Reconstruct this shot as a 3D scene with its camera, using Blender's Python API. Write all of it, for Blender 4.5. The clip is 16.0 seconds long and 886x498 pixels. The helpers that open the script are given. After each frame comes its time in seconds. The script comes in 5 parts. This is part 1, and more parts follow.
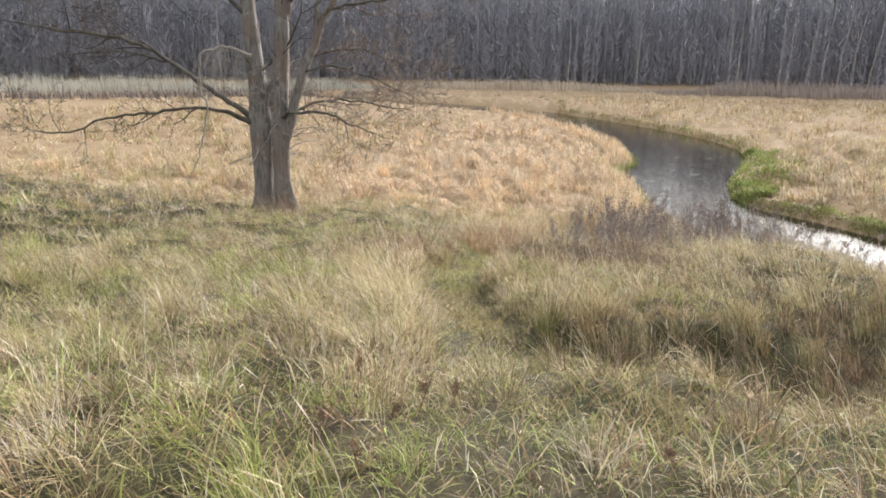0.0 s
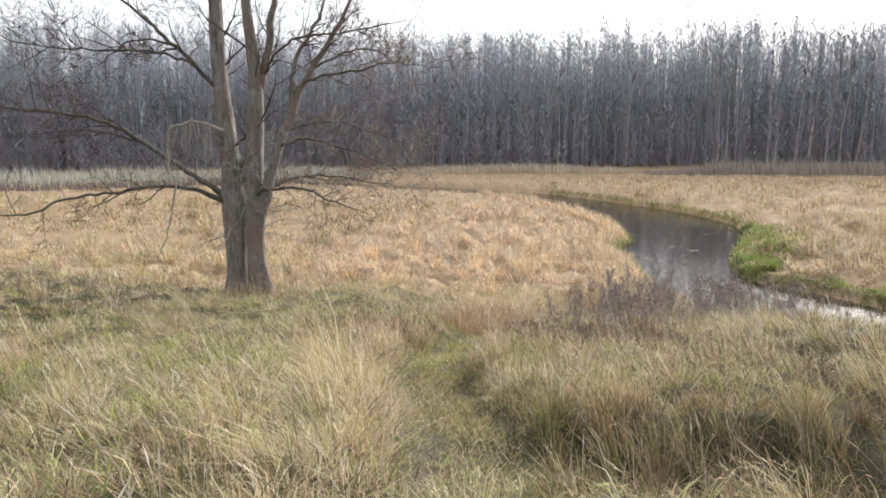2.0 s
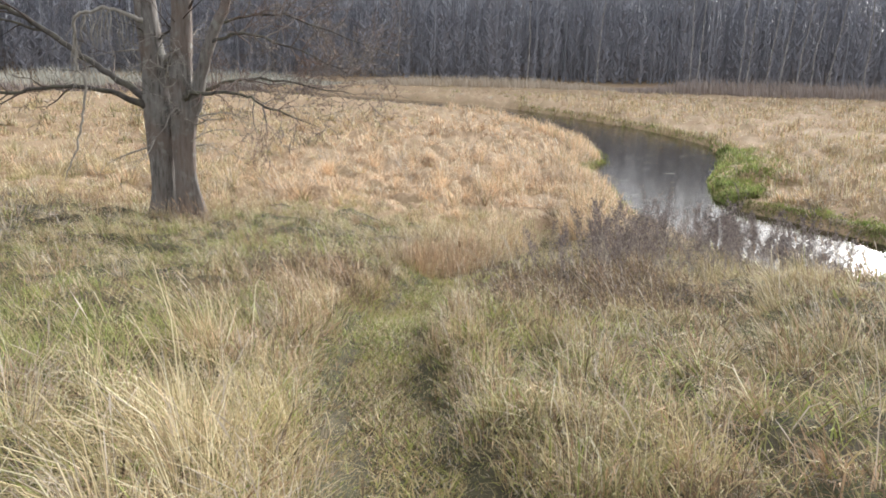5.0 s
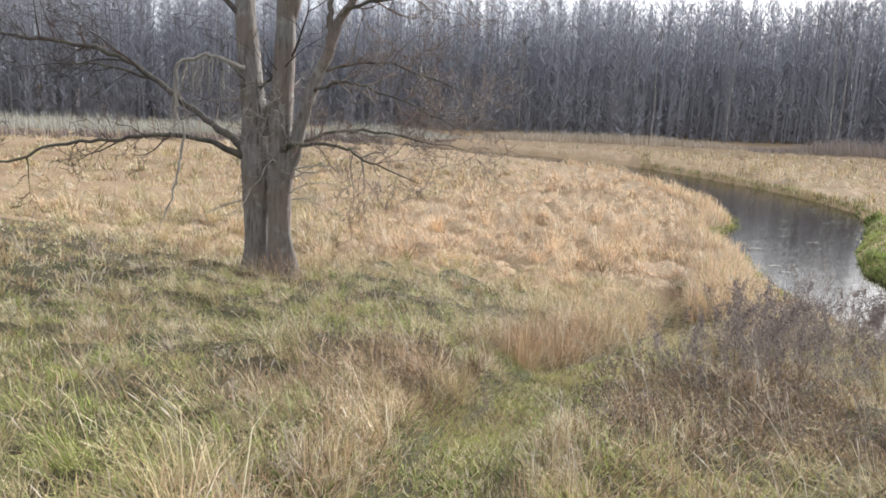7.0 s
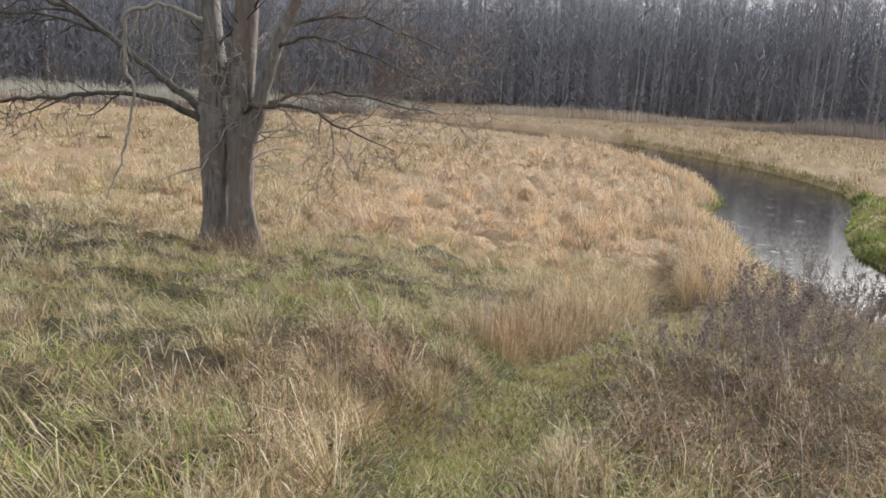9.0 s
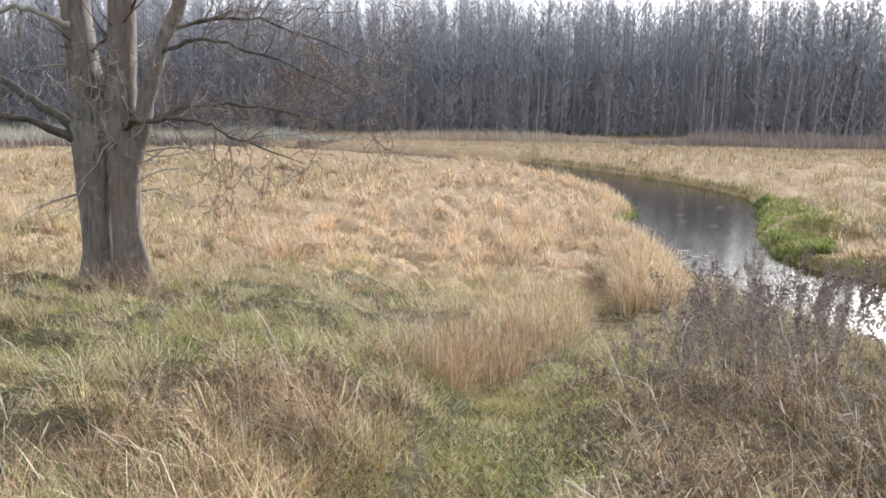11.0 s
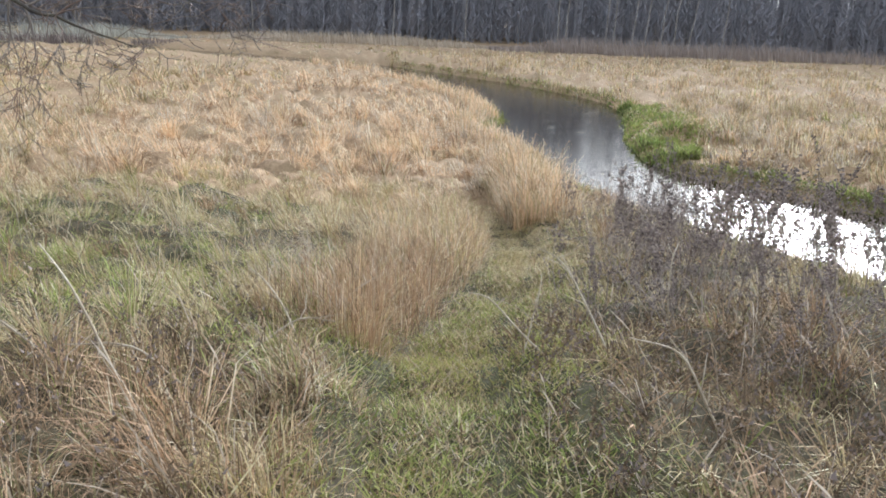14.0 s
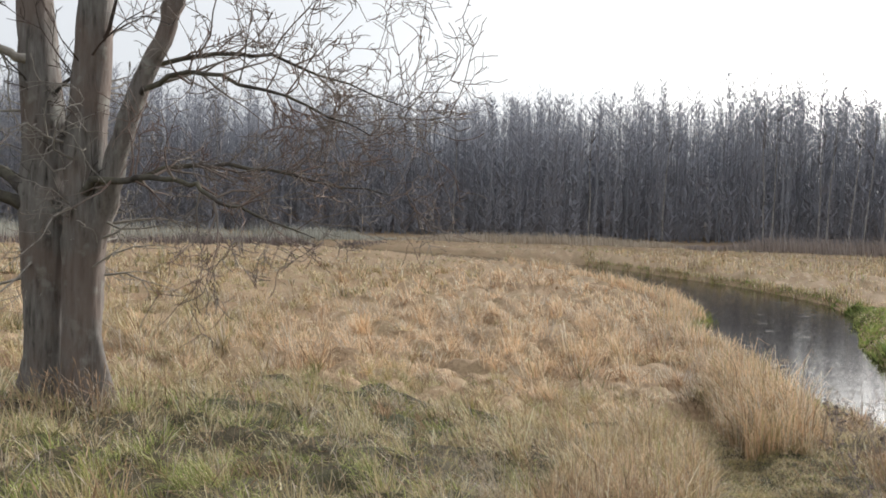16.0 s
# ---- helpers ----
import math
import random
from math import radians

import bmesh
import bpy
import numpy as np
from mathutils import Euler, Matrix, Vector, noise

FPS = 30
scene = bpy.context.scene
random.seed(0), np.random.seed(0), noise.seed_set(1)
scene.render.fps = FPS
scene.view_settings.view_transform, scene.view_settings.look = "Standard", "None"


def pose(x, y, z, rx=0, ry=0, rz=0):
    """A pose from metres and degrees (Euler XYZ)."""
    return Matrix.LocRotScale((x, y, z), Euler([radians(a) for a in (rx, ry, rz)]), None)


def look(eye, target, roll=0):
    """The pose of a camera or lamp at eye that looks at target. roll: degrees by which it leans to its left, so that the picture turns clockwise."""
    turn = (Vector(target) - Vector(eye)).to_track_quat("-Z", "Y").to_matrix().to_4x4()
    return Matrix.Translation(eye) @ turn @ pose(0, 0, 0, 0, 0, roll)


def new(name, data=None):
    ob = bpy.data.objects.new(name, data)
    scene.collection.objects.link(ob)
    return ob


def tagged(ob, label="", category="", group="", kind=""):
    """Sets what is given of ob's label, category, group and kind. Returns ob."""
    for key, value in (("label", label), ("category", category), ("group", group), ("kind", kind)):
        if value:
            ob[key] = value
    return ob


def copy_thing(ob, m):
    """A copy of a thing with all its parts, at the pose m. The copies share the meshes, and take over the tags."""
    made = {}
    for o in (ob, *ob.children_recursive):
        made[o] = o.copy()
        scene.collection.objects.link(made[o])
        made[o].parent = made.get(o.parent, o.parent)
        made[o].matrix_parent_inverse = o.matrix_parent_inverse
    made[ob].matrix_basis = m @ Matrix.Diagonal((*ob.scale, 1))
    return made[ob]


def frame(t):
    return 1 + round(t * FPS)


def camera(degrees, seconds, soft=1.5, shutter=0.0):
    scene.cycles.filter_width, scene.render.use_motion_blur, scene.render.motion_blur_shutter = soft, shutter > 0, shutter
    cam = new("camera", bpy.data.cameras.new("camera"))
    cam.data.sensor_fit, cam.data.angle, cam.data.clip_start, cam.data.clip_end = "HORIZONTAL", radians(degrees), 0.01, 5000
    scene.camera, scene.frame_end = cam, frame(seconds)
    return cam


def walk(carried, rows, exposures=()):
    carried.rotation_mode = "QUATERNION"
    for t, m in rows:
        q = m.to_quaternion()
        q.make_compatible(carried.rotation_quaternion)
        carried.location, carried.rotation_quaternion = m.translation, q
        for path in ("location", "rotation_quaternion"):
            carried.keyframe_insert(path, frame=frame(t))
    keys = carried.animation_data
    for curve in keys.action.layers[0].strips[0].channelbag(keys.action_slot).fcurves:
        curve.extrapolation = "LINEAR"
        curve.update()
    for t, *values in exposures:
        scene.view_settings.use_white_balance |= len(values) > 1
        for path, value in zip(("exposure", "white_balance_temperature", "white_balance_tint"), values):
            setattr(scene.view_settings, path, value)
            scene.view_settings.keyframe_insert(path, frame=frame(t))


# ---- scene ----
cam = camera(59.9, 16.0, 1.75)
PATH = [
    (0, (1.24, -0.168, 7.565), (1.023, 1.754, 7.056), 1.2),
    (0.5, (1.215, 0.23, 7.54), (1.104, 2.168, 7.058), 2.9),
    (1, (1.271, 0.663, 7.261), (0.875, 2.577, 6.839), -0.4),
    (1.5, (1.317, 1.084, 7.18), (1.105, 3.039, 6.817), 3.8),
    (2, (1.28, 1.627, 7.011), (1.068, 3.594, 6.72), 0.0),
    (2.5, (1.181, 2.099, 6.997), (1.07, 4.048, 6.562), 2.3),
    (3, (1.07, 2.559, 6.965), (0.932, 4.502, 6.511), 1.4),
    (3.2, (1.044, 2.707, 6.962), (0.88, 4.665, 6.586), 0.5),
    (5.3, (1.07, 4.841, 6.731), (0.963, 6.77, 6.215), 1.8),
    (5.5, (1.065, 5.061, 6.759), (0.938, 6.989, 6.243), -1.3),
    (6, (1.145, 5.6, 6.668), (0.994, 7.514, 6.107), 1.3),
    (6.5, (1.149, 6.108, 6.653), (0.907, 8.042, 6.205), 3.2),
    (7, (1.037, 6.578, 6.656), (0.624, 8.497, 6.273), 2.4),
    (7.5, (1.029, 7.07, 6.547), (0.424, 8.97, 6.387), 1.9),
    (8, (0.977, 7.449, 6.488), (0.373, 9.346, 6.293), 2.0),
    (8.2, (0.912, 7.566, 6.478), (0.461, 9.489, 6.162), 2.4),
    (10.3, (0.639, 9.023, 6.026), (0.32, 10.938, 5.542), 3.7),
    (10.5, (0.558, 9.219, 5.961), (0.232, 11.153, 5.569), 3.0),
    (11, (0.368, 9.497, 5.833), (0.235, 11.459, 5.469), 1.2),
    (11.5, (0.306, 9.831, 5.749), (0.191, 11.789, 5.357), 0.9),
    (12, (0.166, 10.194, 5.724), (0.168, 12.133, 5.237), 3.1),
    (12.3, (0.096, 10.39, 5.657), (0.184, 12.349, 5.263), 0.7),
    (12.5, (0.066, 10.479, 5.658), (0.221, 12.397, 5.116), 1.6),
    (13, (0.051, 10.84, 5.555), (0.229, 12.732, 4.933), 3.7),
    (13.5, (-0.039, 11.186, 5.459), (0.172, 13.063, 4.802), 2.2),
    (14, (-0.106, 11.622, 5.401), (0.139, 13.52, 4.821), 2.8),
    (14.5, (-0.075, 12.025, 5.361), (0.11, 13.935, 4.799), 3.4),
    (15, (-0.139, 12.554, 5.27), (-0.021, 14.513, 4.883), 0.7),
    (15.5, (-0.072, 13.068, 5.144), (-0.147, 15.046, 4.858), 2.3),
    (15.7, (-0.083, 13.277, 5.214), (-0.231, 15.263, 5.025), 3.9),
    (16, (-0.146, 13.503, 5.176), (-0.409, 15.484, 5.079), 1.8),
]
walk(cam, [(t, look(eye, target, roll)) for t, eye, target, roll in PATH],
     [(0, 1.13, 6500, 10.0), (0.5, 1.12, 6486, 10.0), (1.0, 1.06, 6473, 10.0), (1.5, 1.03, 6459, 10.0), (2.0, 1.0, 6445, 10.0), (2.5, 1.02, 6432, 10.0), (3.0, 1.05, 6418, 10.0), (5.5, 1.06, 6250, 10.0), (6.0, 1.02, 6200, 10.0), (6.5, 1.03, 6200, 10.0), (7.0, 1.04, 6220, 10.0), (7.5, 0.65, 6375, 10.0), (8.0, 0.57, 6500, 10.0), (10.5, 1.07, 6200, 10.0), (11.0, 1.08, 6200, 9.9), (12.0, 1.1, 6180, 9.5), (12.5, 1.06, 6120, 9.2), (13.0, 0.93, 6080, 9.0), (14.0, 0.97, 5900, 8.0), (14.5, 0.96, 5780, 7.3), (15.0, 0.96, 5800, 6.8), (15.5, 0.89, 6080, 6.8), (16.0, 0.5, 6400, 9.0)])

# ---- sky and sun: a bright overcast afternoon, the sun low behind thin cloud ----
world = bpy.data.worlds.new("overcast_sky")
scene.world = world
world.use_nodes = True
wn = world.node_tree
wn.nodes.clear()
sky = wn.nodes.new("ShaderNodeTexSky")
sky.sky_type = "NISHITA"
sky.sun_disc = False
sky.sun_elevation = radians(18)
sky.sun_rotation = radians(34)
sky.dust_density = 7.0
grey = wn.nodes.new("ShaderNodeHueSaturation")
grey.inputs["Saturation"].default_value = 0.22
cloud = wn.nodes.new("ShaderNodeMixRGB")
cloud.inputs[0].default_value = 0.5
cloud.inputs[2].default_value = (9.6, 9.9, 10.4, 1)
back = wn.nodes.new("ShaderNodeBackground")
back.inputs["Strength"].default_value = 0.095
wout = wn.nodes.new("ShaderNodeOutputWorld")
wn.links.new(sky.outputs[0], grey.inputs["Color"])
wn.links.new(grey.outputs[0], cloud.inputs[1])
wn.links.new(cloud.outputs[0], back.inputs["Color"])
wn.links.new(back.outputs[0], wout.inputs["Surface"])
sun = new("sun", bpy.data.lights.new("sun", "SUN"))
sun.data.energy = 3.0
sun.data.angle = radians(16)
sun.data.color = (1.0, 0.968, 0.93)
sun.matrix_world = look((0, 0, 60), (-0.532, -0.788, 60 - 0.309))

rng = np.random.default_rng(7)


# ---- materials ----
def mixed(nt, a, b, fac):
    m = nt.nodes.new("ShaderNodeMixRGB")
    for i, v in ((0, fac), (1, a), (2, b)):
        if hasattr(v, "is_output"):
            nt.links.new(v, m.inputs[i])
        else:
            m.inputs[i].default_value = v if i == 0 else (*v, 1)
    return m.outputs[0]


def noise_node(nt, scale, detail=4.0, rough=0.55):
    geo = nt.nodes.new("ShaderNodeNewGeometry")
    n = nt.nodes.new("ShaderNodeTexNoise")
    n.inputs["Scale"].default_value = scale
    n.inputs["Detail"].default_value = detail
    n.inputs["Roughness"].default_value = rough
    nt.links.new(geo.outputs["Position"], n.inputs["Vector"])
    return n.outputs["Fac"]


def ramp(nt, fac, stops):
    r = nt.nodes.new("ShaderNodeValToRGB")
    while len(r.color_ramp.elements) < len(stops):
        r.color_ramp.elements.new(0.5)
    for e, (p, c) in zip(r.color_ramp.elements, stops):
        e.position, e.color = p, (*c, 1)
    nt.links.new(fac, r.inputs[0])
    return r.outputs[0]


def blade_material(name, stops, tint, through_light=0.18, rough=0.8):
    """Dry or green blades: each blade takes its own shade, and patches of the meadow drift towards tint."""
    m = bpy.data.materials.new(name)
    m.use_nodes = True
    nt = m.node_tree
    bsdf = nt.nodes["Principled BSDF"]
    geo = nt.nodes.new("ShaderNodeNewGeometry")
    base = ramp(nt, geo.outputs["Random Per Island"], stops)
    patch = ramp(nt, noise_node(nt, 0.55, 3.0), [(0.42, (0, 0, 0)), (0.68, (0.75, 0.75, 0.75))])
    col = mixed(nt, base, tint, patch)
    nt.links.new(col, bsdf.inputs["Base Color"])
    bsdf.inputs["Roughness"].default_value = rough
    bsdf.inputs["Specular IOR Level"].default_value = 0.25
    tr = nt.nodes.new("ShaderNodeBsdfTranslucent")
    nt.links.new(col, tr.inputs["Color"])
    mx = nt.nodes.new("ShaderNodeMixShader")
    mx.inputs[0].default_value = through_light
    nt.links.new(bsdf.outputs[0], mx.inputs[1])
    nt.links.new(tr.outputs[0], mx.inputs[2])
    nt.links.new(mx.outputs[0], nt.nodes["Material Output"].inputs["Surface"])
    return m


def rough_material(name, a, b, scale, c=None, scale2=1.0, rough=0.9, bump=0.0, bump_scale=30.0, stretch=None, depth=0.05):
    """A matt natural surface of two colours, mottled at two scales, with relief."""
    m = bpy.data.materials.new(name)
    m.use_nodes = True
    nt = m.node_tree
    bsdf = nt.nodes["Principled BSDF"]
    f1 = ramp(nt, noise_node(nt, scale, 5.0), [(0.35, (0, 0, 0)), (0.65, (1, 1, 1))])
    col = mixed(nt, a, b, f1)
    if c:
        f2 = ramp(nt, noise_node(nt, scale2, 4.0), [(0.45, (0, 0, 0)), (0.62, (0.8, 0.8, 0.8))])
        col = mixed(nt, col, c, f2)
    nt.links.new(col, bsdf.inputs["Base Color"])
    bsdf.inputs["Roughness"].default_value = rough
    bsdf.inputs["Specular IOR Level"].default_value = 0.2
    if bump:
        n = nt.nodes.new("ShaderNodeTexNoise")
        n.inputs["Scale"].default_value = bump_scale
        n.inputs["Detail"].default_value = 6.0
        geo = nt.nodes.new("ShaderNodeNewGeometry")
        if stretch:
            mp = nt.nodes.new("ShaderNodeMapping")
            mp.inputs["Scale"].default_value = stretch
            nt.links.new(geo.outputs["Position"], mp.inputs["Vector"])
            nt.links.new(mp.outputs[0], n.inputs["Vector"])
        else:
            nt.links.new(geo.outputs["Position"], n.inputs["Vector"])
        bp = nt.nodes.new("ShaderNodeBump")
        bp.inputs["Strength"].default_value = bump
        bp.inputs["Distance"].default_value = depth
        nt.links.new(n.outputs["Fac"], bp.inputs["Height"])
        nt.links.new(bp.outputs[0], bsdf.inputs["Normal"])
    return m


M_STRAW = blade_material("straw_grass", [(0.0, (0.19, 0.149, 0.082)), (0.35, (0.45, 0.357, 0.203)), (0.8, (0.775, 0.64, 0.405)), (1.0, (0.88, 0.845, 0.60))], (0.49, 0.40, 0.195))
M_OLIVE = blade_material("olive_grass", [(0.0, (0.075, 0.071, 0.03)), (0.5, (0.228, 0.216, 0.096)), (1.0, (0.49, 0.447, 0.235))], (0.295, 0.262, 0.112))
M_GREEN = blade_material("green_grass", [(0.0, (0.085, 0.112, 0.03)), (0.5, (0.265, 0.318, 0.088)), (1.0, (0.54, 0.59, 0.205))], (0.37, 0.375, 0.105))
M_GOLD = blade_material("golden_reed_grass", [(0.0, (0.42, 0.278, 0.172)), (0.45, (0.79, 0.552, 0.352)), (1.0, (0.88, 0.84, 0.665))], (0.88, 0.655, 0.412))
M_RUST = blade_material("rust_grass", [(0.0, (0.15, 0.092, 0.056)), (0.5, (0.37, 0.243, 0.148)), (1.0, (0.62, 0.435, 0.29))], (0.43, 0.29, 0.168))
M_PALE = blade_material("pale_reed", [(0.0, (0.34, 0.285, 0.225)), (0.5, (0.54, 0.462, 0.365)), (1.0, (0.70, 0.622, 0.525))], (0.475, 0.39, 0.295))
M_GREYREED = blade_material("grey_reed", [(0.0, (0.24, 0.20, 0.185)), (0.5, (0.37, 0.315, 0.285)), (1.0, (0.52, 0.45, 0.405))], (0.33, 0.275, 0.24))
M_FROSTREED = blade_material("bleached_reed", [(0.0, (0.292, 0.286, 0.247)), (0.5, (0.443, 0.432, 0.378)), (1.0, (0.583, 0.572, 0.504))], (0.400, 0.394, 0.336))
M_WEED = blade_material("withered_weed", [(0.0, (0.125, 0.107, 0.097)), (0.5, (0.315, 0.267, 0.237)), (1.0, (0.57, 0.485, 0.42))], (0.305, 0.254, 0.225), 0.1, 0.9)
M_DEADHERB = blade_material("dead_herb", [(0.0, (0.062, 0.045, 0.03)), (0.5, (0.18, 0.13, 0.083)), (1.0, (0.40, 0.30, 0.20))], (0.18, 0.131, 0.085), 0.1, 0.9)
M_SEED = blade_material("withered_seed_head", [(0.0, (0.10, 0.083, 0.08)), (0.6, (0.225, 0.185, 0.173)), (1.0, (0.42, 0.35, 0.315))], (0.22, 0.18, 0.167), 0.08, 0.9)
M_HERB = blade_material("green_herb", [(0.0, (0.103, 0.148, 0.043)), (0.5, (0.232, 0.307, 0.086)), (1.0, (0.435, 0.477, 0.159))], (0.347, 0.387, 0.115), 0.3, 0.6)
M_SEDGE = blade_material("dark_sedge", [(0.0, (0.07, 0.085, 0.03)), (0.5, (0.16, 0.185, 0.066)), (1.0, (0.34, 0.34, 0.15))], (0.24, 0.22, 0.10))
M_SOIL = rough_material("meadow_soil", (0.045, 0.037, 0.023), (0.095, 0.08, 0.046), 5.5, (0.05, 0.053, 0.023), 0.6, 0.95, 0.5, 18.0)
M_THATCH = rough_material("reed_litter", (0.24, 0.165, 0.102), (0.42, 0.30, 0.19), 9.0, (0.30, 0.225, 0.135), 0.8, 0.95, 0.6, 22.0)
M_LIMB = rough_material("limb_bark", (0.063, 0.056, 0.051), (0.121, 0.108, 0.096), 8.0, (0.137, 0.128, 0.093), 2.0, 0.95, 0.5, 20.0)
M_TWIG = rough_material("twig_bark", (0.051, 0.046, 0.040), (0.090, 0.079, 0.070), 2.0, (0.097, 0.064, 0.051), 0.8, 0.95)
M_TWIG_RED = rough_material("pale_twig_bark", (0.16, 0.135, 0.12), (0.30, 0.265, 0.235), 2.0, (0.20, 0.13, 0.105), 1.3, 0.95)
M_DEAD = rough_material("bare_dead_wood", (0.26, 0.235, 0.205), (0.38, 0.35, 0.31), 7.0, None, 1.0, 0.9, 0.4, 30.0)
# Far wood: distance haze is painted into these pale blue-grey colours.
M_FOREST_HAZED = blade_material("hazed_forest_wood", [(0.0, (0.335, 0.345, 0.385)), (0.6, (0.36, 0.37, 0.41)), (1.0, (0.395, 0.402, 0.44))], (0.345, 0.347, 0.38), 0.1, 0.95)
M_POLE_HAZED = blade_material("hazed_forest_trunk", [(0.0, (0.19, 0.194, 0.215)), (0.85, (0.25, 0.254, 0.28)), (1.0, (0.36, 0.362, 0.39))], (0.24, 0.243, 0.265), 0.05, 0.95)
M_BRUSH_HAZED = blade_material("hazed_forest_brush", [(0.0, (0.265, 0.268, 0.298)), (0.6, (0.285, 0.287, 0.32)), (1.0, (0.315, 0.314, 0.345))], (0.31, 0.295, 0.312), 0.1, 0.95)
M_BIRCH = rough_material("birch_bark", (0.419, 0.401, 0.384), (0.256, 0.244, 0.232), 1.2, (0.140, 0.128, 0.116), 2.5, 0.8)
M_DOCK = rough_material("dock_brown", (0.17, 0.115, 0.075), (0.33, 0.23, 0.155), 25.0, None, 1.0, 0.9)
M_STALK = rough_material("bleached_stalk", (0.42, 0.36, 0.27), (0.58, 0.52, 0.42), 14.0, (0.30, 0.24, 0.17), 5.0, 0.85)
# Pale colour for the flecks that imitate sky glints on the river.
M_GLINT = rough_material("glint_fleck", (0.30, 0.295, 0.28), (0.17, 0.165, 0.15), 9.0, None, 1.0, 0.6)


def bark_material():
    """Furrowed grey bark: upright ridges, dark cracks, pale lichen and rusty patches."""
    m = bpy.data.materials.new("grey_bark")
    m.use_nodes = True
    nt = m.node_tree
    bsdf = nt.nodes["Principled BSDF"]
    geo = nt.nodes.new("ShaderNodeNewGeometry")
    mp = nt.nodes.new("ShaderNodeMapping")
    mp.inputs["Scale"].default_value = (1, 1, 0.16)
    nt.links.new(geo.outputs["Position"], mp.inputs["Vector"])
    furrow = nt.nodes.new("ShaderNodeTexNoise")
    furrow.inputs["Scale"].default_value = 13.0
    furrow.inputs["Detail"].default_value = 7.0
    furrow.inputs["Roughness"].default_value = 0.65
    nt.links.new(mp.outputs[0], furrow.inputs["Vector"])
    crack = ramp(nt, furrow.outputs["Fac"], [(0.30, (0.045, 0.04, 0.036)), (0.44, (0.16, 0.147, 0.134)), (0.6, (0.235, 0.22, 0.203)), (0.75, (0.30, 0.284, 0.262))])
    rust = ramp(nt, noise_node(nt, 1.1, 4.0), [(0.42, (0, 0, 0)), (0.62, (0.7, 0.7, 0.7))])
    pale = ramp(nt, noise_node(nt, 3.2, 5.0), [(0.58, (0, 0, 0)), (0.68, (0.55, 0.55, 0.55))])
    col = mixed(nt, mixed(nt, crack, (0.185, 0.14, 0.117), rust), (0.31, 0.312, 0.28), pale)
    nt.links.new(col, bsdf.inputs["Base Color"])
    bsdf.inputs["Roughness"].default_value = 0.92
    bsdf.inputs["Specular IOR Level"].default_value = 0.2
    bp = nt.nodes.new("ShaderNodeBump")
    bp.inputs["Strength"].default_value = 1.0
    bp.inputs["Distance"].default_value = 0.03
    nt.links.new(furrow.outputs["Fac"], bp.inputs["Height"])
    nt.links.new(bp.outputs[0], bsdf.inputs["Normal"])
    return m


M_BARK = bark_material()


def water_material():
    m = bpy.data.materials.new("river_water")
    m.use_nodes = True
    nt = m.node_tree
    bsdf = nt.nodes["Principled BSDF"]
    nt.links.new(mixed(nt, (0.018, 0.014, 0.010), (0.030, 0.024, 0.016), noise_node(nt, 0.4)), bsdf.inputs["Base Color"])
    bsdf.inputs["Roughness"].default_value = 0.04
    bsdf.inputs["IOR"].default_value = 1.333
    geo = nt.nodes.new("ShaderNodeNewGeometry")
    last = None
    for scale, stretch, strength, dist in ((2.6, (1.0, 3.2, 1), 0.15, 0.05), (0.6, (1.0, 2.4, 1), 0.05, 0.10)):
        mp = nt.nodes.new("ShaderNodeMapping")
        mp.inputs["Scale"].default_value = stretch
        mp.inputs["Rotation"].default_value = (0, 0, 0.25)
        n = nt.nodes.new("ShaderNodeTexNoise")
        n.inputs["Scale"].default_value = scale
        n.inputs["Detail"].default_value = 3.0
        bp = nt.nodes.new("ShaderNodeBump")
        bp.inputs["Strength"].default_value = strength
        bp.inputs["Distance"].default_value = dist
        nt.links.new(geo.outputs["Position"], mp.inputs["Vector"])
        nt.links.new(mp.outputs[0], n.inputs["Vector"])
        nt.links.new(n.outputs["Fac"], bp.inputs["Height"])
        if last:
            nt.links.new(last, bp.inputs["Normal"])
        last = bp.outputs[0]
    nt.links.new(last, bsdf.inputs["Normal"])
    return m


M_WATER = water_material()

# ---- the lie of the land ----
NEAR_BANK = np.array([(24, 2), (17, 12), (13, 20), (10.8, 26), (9.4, 30), (8.0, 34), (7.2, 38), (7.1, 42), (6.5, 47), (6.9, 50.5), (8.1, 53.5), (8.4, 57.5), (8.0, 62), (7.0, 68), (5.3, 75), (2.6, 83), (-2, 91), (-10, 98), (-24, 106), (-60, 118)], float)
FAR_BANK = np.array([(31, 12), (26, 20), (21.5, 27), (18.0, 31.5), (16.0, 34), (14.4, 36.8), (12.6, 39.2), (12.1, 42), (13.2, 47.5), (15.0, 52.5), (17.2, 59), (17.8, 65), (16.8, 70), (14.6, 77), (10.0, 86), (4, 96), (-6, 104), (-22, 112), (-58, 124)], float)
TRACK = np.array([(1.2, -6), (1.1, 0), (1.05, 5), (0.92, 7.2), (0.5, 9), (0.22, 10.5), (0.1, 12), (0.1, 13.2), (0.28, 14.4), (0.42, 16), (0.75, 17.6), (1.25, 19.2), (1.9, 21), (2.4, 22.8), (2.8, 25), (3.1, 28), (3.3, 31)], float)
HILL_Y = np.array([-60, -30, -10, 0, 5, 9, 13.5, 17, 20, 24, 28, 33, 40])
HILL_Z = np.array([12.5, 10.5, 7.6, 6.1, 5.25, 4.6, 3.85, 3.15, 2.5, 1.75, 1.1, 0.6, 0.34])
TERRACE_Y = np.array([-60, -30, -10, 0, 9, 15, 21.5, 24.5, 28, 33, 42])
